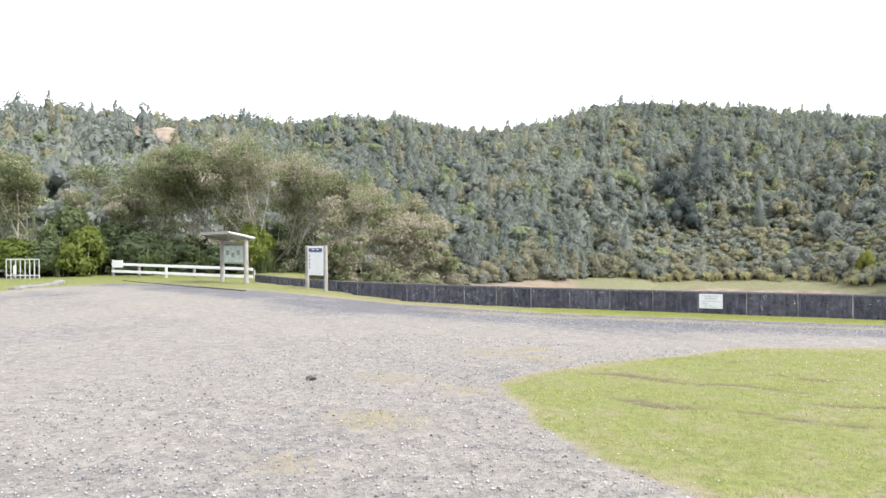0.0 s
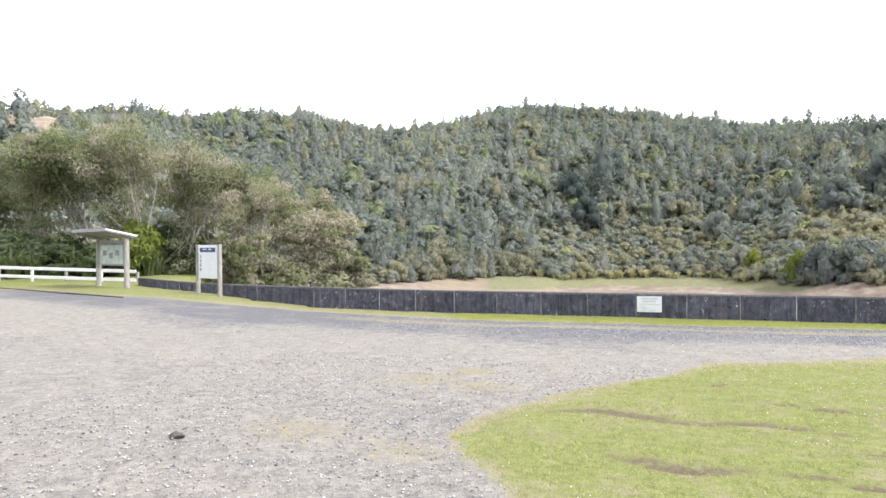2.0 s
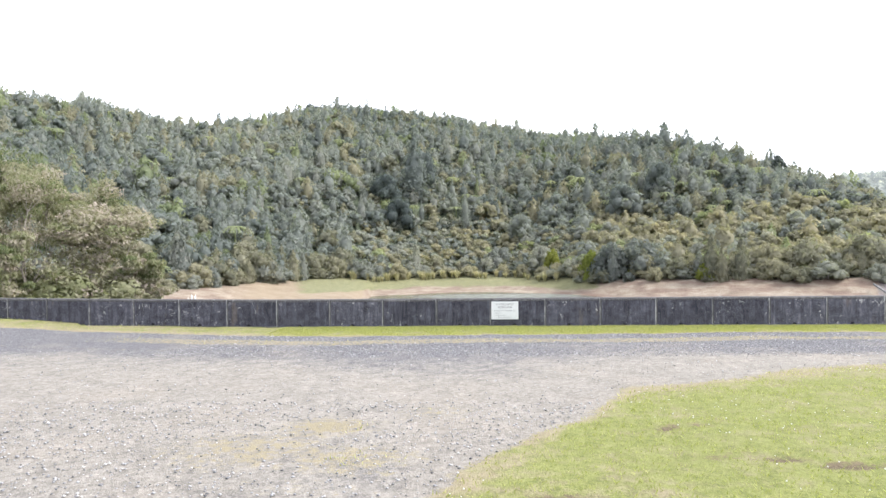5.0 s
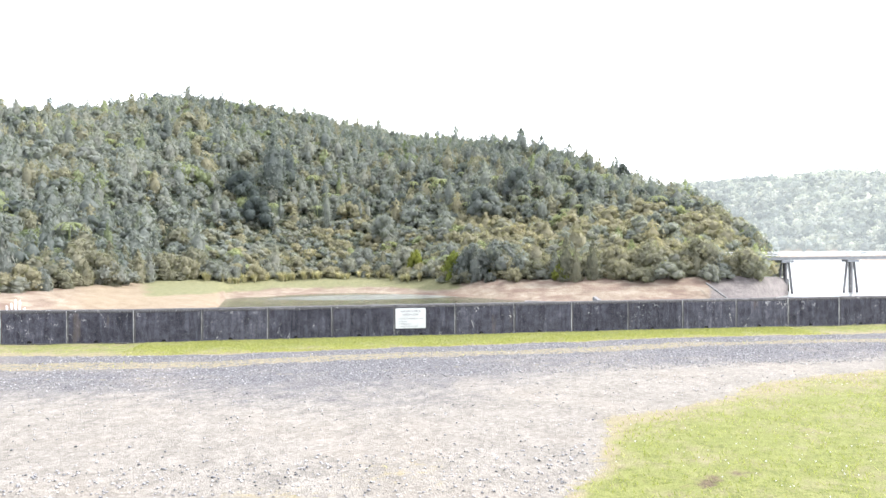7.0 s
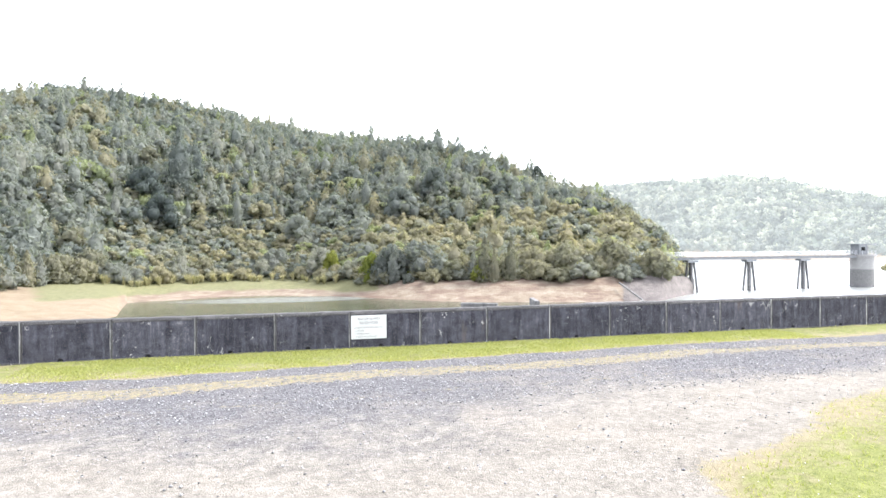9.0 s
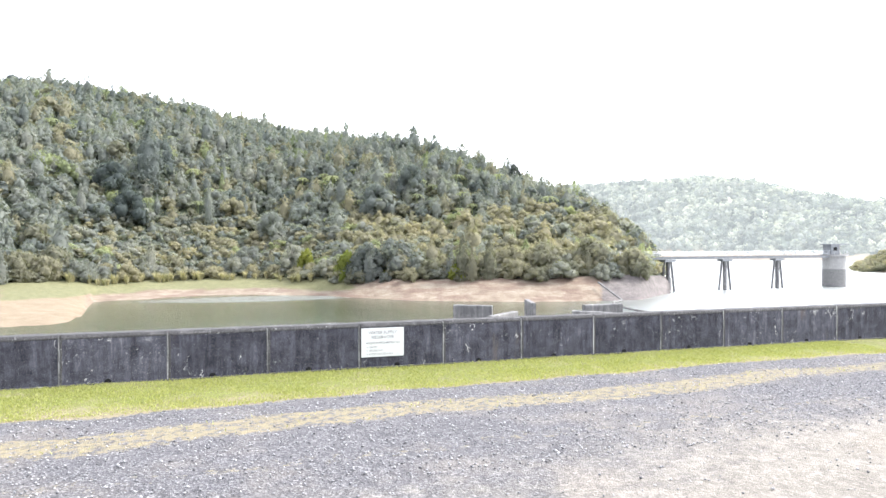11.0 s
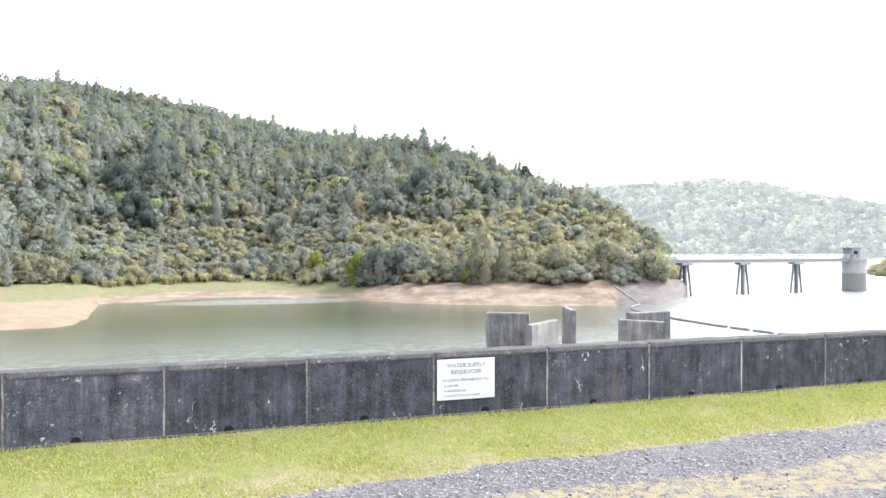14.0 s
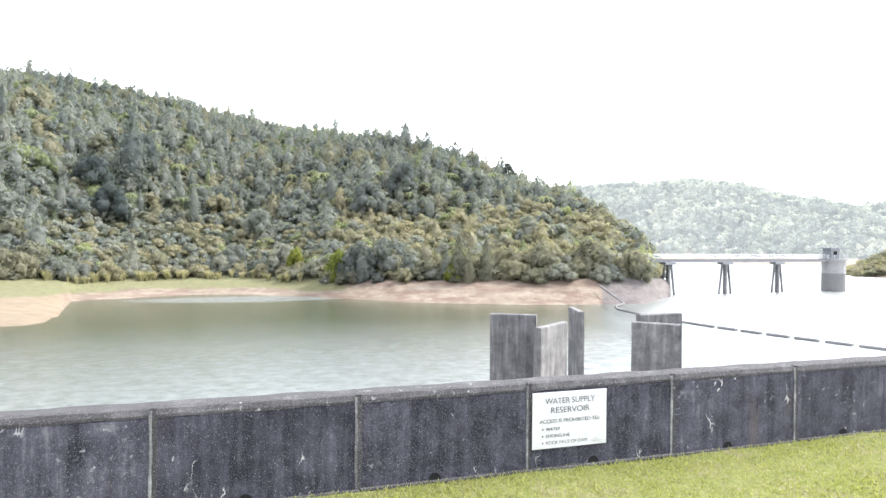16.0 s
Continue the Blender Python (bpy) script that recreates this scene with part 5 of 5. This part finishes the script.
def shore_trees():
    """Trees and shrubs along the edge of the bush, each a thing of its own."""
    g = np.random.RandomState(9)
    made = {}
    kinds = {
        "round": ("shore_tree", "round-crowned dark green tree at the edge of bush", "tree", "trees along the shore", M_HILL),
        "spire": ("conical_tree", "slender conical green tree rising above the bush", "tree", "conical trees along the shore", M_HILL),
        "shrub": ("shore_shrub", "grey-green bushy shrub above the clay bank", "shrub", "shrubs along the shore", M_HILL),
        "gold": ("flowering_shrub", "yellow-green flowering shrub above the bank", "shrub", "yellow shrubs along the shore", M_SHRUB),
    }

    def proto(kind, var, tint):
        key = (kind, var, tint)
        if key not in made:
            name, label, cat, group, mat = kinds[kind]
            if kind == "spire":
                v, f = crown_spire(np.random.RandomState(60 + var), 900, 0.055, 1.2)
            else:
                v, f = crown_round(np.random.RandomState(70 + var), 1100, 10, 0.055)
            me = tri_mesh("crown", v, f, mat, np.full(len(v), tint), extra=(("hue", np.full(len(v), (0.42, 0.66, 0.42)[var % 3] if kind != "gold" else 0.0)),))
            bm = B()
            rod(bm, (0, 0, -0.25), (0, 0, 0.55), 0.035, 0.015, n=6, caps=False)
            for k in range(3):
                a = k * 2.1 + var
                rod(bm, (0, 0, 0.15 + 0.05 * k), (0.2 * math.cos(a), 0.2 * math.sin(a), 0.5), 0.016, 0.006, n=5, caps=False)
            tm = bpy.data.meshes.new("trunk")
            bm.to_mesh(tm)
            bm.free()
            tm.materials.append(M_BARK)
            made[key] = (me, tm)
        return made[key]

    def plant(kind, b, dr, w, h, var, tint):
        name, label, cat, group, mat = kinds[kind]
        r1 = np.interp(b, LAND[:, 0], LAND[:, 3])
        r = r1 + dr
        x, y = polar(b, r)
        th = empty(name, (float(x), float(y), float(land_z(b, r)) - 0.15), g.uniform(0, 360), label, cat, group)
        for nm, me in zip(("crown", "trunk"), proto(kind, var, tint)):
            ob = new(nm, me)
            ob.parent = th
            ob.scale = (w, w, h)
            ob.location.z = -0.13 * h if nm == "crown" else 0.0

    for b in np.arange(-27, 35.4, 0.40):
        dr = g.uniform(-2.0, 5.0)
        kind = g.choice(["round", "shrub", "gold", "spire"], p=[0.34, 0.46, 0.05, 0.15])
        tint = float(g.choice([0.3, 0.42, 0.54, 0.66]) + (0.12 if -11 < b < 9 else 0))
        w, h = {"round": (5.4, 6.2), "shrub": (4.4, 3.4), "gold": (3.8, 4.2), "spire": (3.8, 7.0)}[kind]
        s = float(np.clip(np.exp(g.normal(0, 0.3)), 0.5, 1.6)) * (0.8 if -11 < b < 9 else 1)
        plant(kind, float(b + g.uniform(-0.3, 0.3)), dr, w * s, h * s, int(g.randint(3)), tint)
    # single trees that stand out
    for kind, b, dr, w, h, tint in (("round", 11.6, 1.0, 9.0, 11.5, 0.2), ("gold", 10.0, 0.5, 5.5, 9.5, 0.45), ("gold", 6.6, 4.0, 4.6, 8.5, 0.6), ("round", 14.0, 4, 10, 11, 0.3),
                                    ("shrub", 5.6, 6, 7, 9, 0.75), ("round", 1.8, 6, 8, 8, 0.4), ("round", 34.0, 4, 7, 6.5, 0.45), ("round", 31.5, 5, 8, 8, 0.55), ("spire", 19.0, 2, 4, 6.5, 0.5)):
        plant(kind, b, dr, w, h, 1, tint)


shore_trees()


# ---- kanuka trees and undergrowth behind the fence ----
def limb(bm, p, d, length, r, g, depth, tips):
    """A bending, forking, tapered limb; leaves go where it ends."""
    q, steps = Vector(p), 4
    d = Vector(d).normalized()
    for k in range(steps):
        nd = (d + Vector((g.uniform(-0.16, 0.16), g.uniform(-0.16, 0.16), g.uniform(-0.02, 0.14)))).normalized()
        nq = q + nd * length / steps
        rod(bm, q, nq, r * (1 - 0.4 * k / steps), r * (1 - 0.4 * (k + 1) / steps), n=6 if r > 0.05 else 4, caps=False)
        q, d = nq, nd
        if (depth <= 1 and k >= 1) or k >= 2:
            tips.append((q.copy(), depth))
    r *= 0.6
    if depth == 0:
        return
    for _ in range(3 if depth > 1 else 4):
        nd = d + Vector((g.uniform(-0.9, 0.9), g.uniform(-0.9, 0.9), g.uniform(-0.15, 0.7)))
        limb(bm, q, nd, length * g.uniform(0.55, 0.8), r * g.uniform(0.6, 0.85), g, depth - 1, tips)


def kanuka(x, y, z, height, spread, seed, stems, tint, label, leaves=150, leaf=0.115, name="kanuka_tree", skirt=0):
    g = random.Random(seed)
    th = empty(name, (x, y, z), 0, label, "tree", "trees behind the fence")
    bm, bm_low, tips = B(), B(), []
    for k in range(stems):
        a = k / stems * 6.28 + g.uniform(-0.5, 0.5)
        lean = g.uniform(0.25, 0.75) * spread / height * 1.4
        limb(bm, (0.25 * math.cos(a), 0.25 * math.sin(a), -0.5), (math.cos(a) * lean, math.sin(a) * lean, 1), height * 0.46, 0.13 * height / 9, g, 2, tips)
    part("trunk", bm, M_BARK, th, "pale many-stemmed trunk and limbs")
    rg = np.random.RandomState(seed)
    pieces, hue = [], []
    top = max(p.z for p, dep in tips)
    wide = max(math.hypot(p.x, p.y) for p, dep in tips)
    for _ in range(skirt):                                   # low feathery side branches
        a, u, h = g.uniform(0, 6.28), g.uniform(0.45, 0.95), g.uniform(0.10, 0.62)
        end = Vector((math.cos(a) * wide * u, math.sin(a) * wide * u, top * h))
        rod(bm_low, (math.cos(a) * 0.2, math.sin(a) * 0.2, top * h * 0.5), end, 0.03, 0.01, n=4, caps=False)
        tips.append((end, 0))
    part("low_branches", bm_low, M_BARK, th)
    for p, dep in tips:
        n = leaves if dep == 0 else leaves // 2
        rad = np.array((1.2, 1.2, 0.42)) * rg.uniform(0.55, 1.0) * height / 9
        d = rg.normal(size=(n, 3))
        d /= np.linalg.norm(d, axis=1)[:, None]
        pts = np.array(p) + d * rad * rg.uniform(0.6, 1.05, (n, 1))
        pieces.append(leaf_tris(pts, d + np.array((0, 0, 0.35)), leaf, rg, 0.75, 0.4))
        hue.append(np.full(3 * n, rg.normal(0, 0.22)))
    v, f = joined(pieces)
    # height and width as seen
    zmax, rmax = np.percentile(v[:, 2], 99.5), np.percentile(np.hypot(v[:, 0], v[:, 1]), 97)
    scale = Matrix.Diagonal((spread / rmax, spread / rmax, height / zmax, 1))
    t = tint + np.concatenate(hue) + np.repeat(rg.normal(0, 0.10, len(v) // 3), 3) + 0.12 * wavy(v[:, 0] * 1.0, v[:, 2] * 1.0, seed, 2, 1.2)
    ob = new("crown", tri_mesh("crown", v, f, M_KANUKA, np.clip(t, 0, 1)))
    ob.parent = th
    for ch in th.children:
        ch.matrix_local = scale
    return th


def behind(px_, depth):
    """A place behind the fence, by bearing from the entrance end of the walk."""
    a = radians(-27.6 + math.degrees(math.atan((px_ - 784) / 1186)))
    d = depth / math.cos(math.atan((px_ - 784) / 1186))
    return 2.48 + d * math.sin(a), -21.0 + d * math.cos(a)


OLIVE = "spreading olive-brown kanuka tree with pale bare stems"
BROWN = "feathery brown kanuka tree with thin pale stems"
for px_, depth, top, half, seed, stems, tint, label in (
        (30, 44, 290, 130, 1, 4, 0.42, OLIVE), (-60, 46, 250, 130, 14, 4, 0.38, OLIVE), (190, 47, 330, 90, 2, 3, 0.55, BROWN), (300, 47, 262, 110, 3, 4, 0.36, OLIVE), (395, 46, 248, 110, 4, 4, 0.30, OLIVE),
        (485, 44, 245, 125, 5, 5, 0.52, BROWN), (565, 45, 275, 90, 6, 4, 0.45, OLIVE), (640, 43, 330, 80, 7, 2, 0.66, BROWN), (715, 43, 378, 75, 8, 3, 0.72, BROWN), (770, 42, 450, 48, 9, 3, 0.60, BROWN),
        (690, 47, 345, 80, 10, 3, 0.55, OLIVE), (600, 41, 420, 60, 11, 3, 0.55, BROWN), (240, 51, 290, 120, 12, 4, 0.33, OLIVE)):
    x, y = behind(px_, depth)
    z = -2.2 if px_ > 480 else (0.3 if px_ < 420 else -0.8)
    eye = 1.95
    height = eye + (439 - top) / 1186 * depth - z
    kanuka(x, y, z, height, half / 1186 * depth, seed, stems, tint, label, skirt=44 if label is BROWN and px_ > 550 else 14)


def bush(x, y, z, w, h, tint, mat, label, name="undergrowth_bush", leaves=2600, leaf=0.05, seed=0):
    g = np.random.RandomState(seed)
    th = empty(name, (x, y, z), g.uniform(0, 360), label, "bush", "bushes behind the fence")
    v, f = crown_round(g, leaves, 12, leaf, 0.9)
    ob = new("crown", tri_mesh("crown", v, f, mat, np.clip(tint + np.zeros(len(v)), 0, 1)))
    ob.parent = th
    ob.scale = (w, w, h)
    bm = B()
    for k in range(4):
        rod(bm, (0, 0, -0.3), (0.3 * w * math.cos(k * 1.6), 0.3 * w * math.sin(k * 1.6), h * 0.6), 0.05, 0.02, n=5)
    part("stem", bm, M_BARK, th)


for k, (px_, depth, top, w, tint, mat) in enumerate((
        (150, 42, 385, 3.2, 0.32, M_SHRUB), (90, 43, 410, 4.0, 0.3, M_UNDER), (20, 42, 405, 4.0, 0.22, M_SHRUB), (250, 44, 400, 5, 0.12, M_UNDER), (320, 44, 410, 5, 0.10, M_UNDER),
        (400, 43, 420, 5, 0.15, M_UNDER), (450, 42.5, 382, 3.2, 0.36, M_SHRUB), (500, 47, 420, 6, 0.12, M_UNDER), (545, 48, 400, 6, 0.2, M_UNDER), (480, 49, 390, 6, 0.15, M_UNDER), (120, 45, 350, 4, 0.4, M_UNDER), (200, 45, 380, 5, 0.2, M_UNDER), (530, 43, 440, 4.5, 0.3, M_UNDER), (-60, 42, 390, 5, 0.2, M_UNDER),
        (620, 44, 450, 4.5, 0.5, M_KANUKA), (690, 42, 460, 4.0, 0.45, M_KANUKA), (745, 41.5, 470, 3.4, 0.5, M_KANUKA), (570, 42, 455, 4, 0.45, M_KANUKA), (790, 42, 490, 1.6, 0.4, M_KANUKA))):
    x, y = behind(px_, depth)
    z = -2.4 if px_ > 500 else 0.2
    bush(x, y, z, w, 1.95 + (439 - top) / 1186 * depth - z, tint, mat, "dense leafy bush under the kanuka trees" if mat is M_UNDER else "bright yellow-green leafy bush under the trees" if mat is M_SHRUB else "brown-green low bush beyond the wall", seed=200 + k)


def flax(x, y, z, h, seed, tint, name="flax_clump", label="clump of long sword-shaped flax leaves", group="flax clumps", n=46, wide=0.05):
    g = np.random.RandomState(seed)
    vs, fs = [], []
    for _ in range(n):
        a, lean, L = g.uniform(0, 6.28), g.uniform(0.1, 0.75), h * g.uniform(0.7, 1.15)
        d, s = np.array((math.cos(a), math.sin(a), 0)), np.array((-math.sin(a), math.cos(a), 0))
        base = d * g.uniform(0, 0.25)
        m = base + d * lean * L * 0.4 + np.array((0, 0, L * 0.6))
        t = base + d * lean * L * (0.9 + 0.3 * g.rand()) + np.array((0, 0, L * (1 - 0.35 * lean)))
        k = len(vs)
        vs += [base - s * wide, base + s * wide, m + s * wide * 0.9, m - s * wide * 0.9, t]
        fs += [(k, k + 1, k + 2), (k, k + 2, k + 3), (k + 3, k + 2, k + 4)]
    ob = new(name, tri_mesh(name, np.array(vs), np.array(fs), M_FLAX, np.full(len(vs), tint)))
    ob.matrix_world = pose(x, y, z)
    tagged(ob, label, "plant", group)


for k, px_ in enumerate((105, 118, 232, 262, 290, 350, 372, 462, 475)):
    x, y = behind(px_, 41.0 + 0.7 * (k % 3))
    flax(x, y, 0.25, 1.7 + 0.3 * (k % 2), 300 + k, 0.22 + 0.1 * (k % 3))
g = np.random.RandomState(15)
for k, b in enumerate(g.uniform(-12, 7, 40)):
    r = float(np.interp(b, LAND[:, 0], LAND[:, 3])) - g.uniform(2.2, 5.0)
    x, y = polar(b, r)
    flax(float(x), float(y), float(land_z(b, r)) - 0.1, g.uniform(1.6, 2.8), 340 + k, float(g.uniform(0.75, 1.0)), "reed_clump", "pale tufted reed clump at the edge of the shore", "reed clumps", 60, 0.07)


# ---- bare slip on the left hill, and the tree on the skyline ----
def on_hill(b, r):
    x, y = polar(b, r)
    return float(x), float(y), float(land_z(b, r))


for b, r, w, h in SLIPS:
    x, y, z = on_hill(b, r)
    slope = math.degrees(math.atan2(on_hill(b, r + 8)[2] - on_hill(b, r - 8)[2], 16))
    bm = B()
    bmesh.ops.create_icosphere(bm, subdivisions=4, radius=1.0, matrix=pose(x, y, z + 0.8, 0, 0, -b) @ pose(0, 0, 0, slope + 14, 0, 0) @ Matrix.Diagonal((w / 2, h * 0.8, 1.3, 1)))
    for v in bm.verts:
        v.co += Vector((1, 0, 1)) * 1.3 * noise.noise(v.co * 0.3) + Vector((0.3, 0.5, 0.3)) * noise.noise(v.co * 0.9)
    tagged(part("clay_slip", bm, M_CLAYSCAR), "bare orange clay slip high on the bush hill", "slip", "clay slips")

# ---- white stakes on the far shore ----
for k, (db, h) in enumerate(((0.0, 0.6), (0.3, 0.8), (0.55, 1.5), (0.8, 1.3), (1.1, 0.5))):
    x, y, z = on_hill(-25.6 + db, 106 + 0.6 * (k % 2))
    bm = B()
    box(bm, (0.28, 0.12, h), (0, 0, h / 2 - 0.2), bevel=0.02)
    rod(bm, (0, 0, h - 0.25), (0, 0, h + 0.15), 0.17, 0.02, n=8)
    st = part("marker_stake", bm, M_SIGN)
    st.matrix_world = pose(x, y, z, 0, 4 * (k - 2), 20)
    tagged(st, "white pointed marker stake standing on the clay shore", "stake", "shore stakes")

# ---- turf blades, gravel stones ----
def inside_fields(n, g, x0, x1, y0, y1):
    return g.uniform(x0, x1, n), g.uniform(y0, y1, n)


def turf_blades():
    g = np.random.RandomState(21)
    xs, ys = [], []
    for n, x0, x1, y0, y1 in ((70000, -5, 9, -2.0, -0.05), (12000, -16, 18, -3.5, 2.0), (40000, -1.5, 9, -16.5, -5.6)):
        x, y = inside_fields(n, g, x0, x1, y0, y1)
        t, l, e, so = masks(x, y)
        keep = (t > g.uniform(0.35, 0.9, n)) & (so < 0.3) & (wall_y(x) - y > 0.05)
        xs.append(x[keep])
        ys.append(y[keep])
    x, y = np.concatenate(xs), np.concatenate(ys)
    n = len(x)
    t, l, e, so = masks(x, y)
    z = ground_z(x, y) + 0.005
    tall = 0.026 * g.uniform(0.5, 1.5, n) * (1 + 0.7 * smoothstep(0.6, 1.4, wavy(x, y, 71, 3, 2.2)))
    a = g.uniform(0, 6.28, n)
    w = 0.006
    base = np.stack([x, y, z], 1)
    s = np.stack([np.cos(a), np.sin(a), 0 * a], 1) * w
    tip = base + np.stack([g.normal(0, 0.02, n), g.normal(0, 0.02, n), tall], 1)
    v = np.stack([base - s, base + s, tip], 1).reshape(-1, 3)
    tint = np.clip(0.72 - 0.45 * l + g.normal(0, 0.13, n), 0, 1)
    ob = new("turf_blades", tri_mesh("turf_blades", v, np.arange(3 * n).reshape(n, 3), M_BLADE, np.repeat(tint, 3)))
    tagged(ob, "short green and straw-coloured grass blades", "grass", kind="stuff")


def pebbles():
    g = np.random.RandomState(22)
    n = 29000
    x = np.concatenate([g.uniform(-6, 9, 9000), g.uniform(-13, 6, 7000), g.uniform(-5.5, 2.5, 13000)])
    y = np.concatenate([g.uniform(-5.0, -1.4, 9000), g.uniform(-18.5, -4, 7000), g.uniform(-19, -8.5, 13000)])
    t, l, e, so = masks(x, y)
    keep = t < g.uniform(0.15, 0.75, n)
    x, y = x[keep], y[keep]
    n = len(x)
    oct_v = np.array([(1, 0, 0), (-1, 0, 0), (0, 1, 0), (0, -1, 0), (0, 0, 1), (0, 0, -0.6)], float)
    oct_f = np.array([(0, 2, 4), (2, 1, 4), (1, 3, 4), (3, 0, 4), (2, 0, 5), (1, 2, 5), (3, 1, 5), (0, 3, 5)])
    r = 0.010 * np.exp(np.clip(g.normal(0, 0.3, n), -0.7, 0.55))
    v = oct_v[None] * g.uniform(0.7, 1.3, (n, 6, 1)) * r[:, None, None] * np.array((1, 1, 0.7))
    a = g.uniform(0, 6.28, n)
    c, s = np.cos(a)[:, None], np.sin(a)[:, None]
    v = np.stack([v[..., 0] * c - v[..., 1] * s, v[..., 0] * s + v[..., 1] * c, v[..., 2]], -1)
    v += np.stack([x, y, ground_z(x, y) + 0.006 + r * 0.2], 1)[:, None]
    f = oct_f[None] + 6 * np.arange(n)[:, None, None]
    ob = new("loose_gravel", tri_mesh("loose_gravel", v.reshape(-1, 3), f.reshape(-1, 3), M_CHIP))
    tagged(ob, "loose grey gravel stones scattered over the car park", "gravel", kind="stuff")


def clover_heads():
    """White clover flowers dotted over the lawn."""
    g = np.random.RandomState(27)
    x, y = inside_fields(1500, g, -1.0, 9, -18, -6)
    keep = (masks(x, y)[0] > 0.8) & (wavy(x, y, 41, 3, 0.9) > -0.1)
    x, y = x[keep], y[keep]
    at = np.stack([x, y, ground_z(x, y) + 0.03], 1)
    v = (ICO_V * 0.0055)[None] * g.uniform(0.6, 1.2, (len(x), 1, 1)) + at[:, None]
    f = ICO_F[None] + len(ICO_V) * np.arange(len(x))[:, None, None]
    tagged(new("clover_flowers", tri_mesh("clover_flowers", v.reshape(-1, 3), f.reshape(-1, 3), M_SIGN)), "tiny white clover flowers dotted over the lawn", "flowers", kind="stuff")


M_CHIP, _nt, _b = nodes_of("gravel_chip")
_geo = _nt.nodes.new("ShaderNodeNewGeometry")
_nt.links.new(ramp(_nt, _geo.outputs["Random Per Island"], [(0.0, (0.07, 0.07, 0.075)), (0.4, (0.19, 0.19, 0.20)), (0.92, (0.32, 0.32, 0.325)), (1.0, (0.44, 0.435, 0.43))]), _b.inputs["Base Color"])
_b.inputs["Roughness"].default_value = 0.9
turf_blades()
pebbles()
clover_heads()
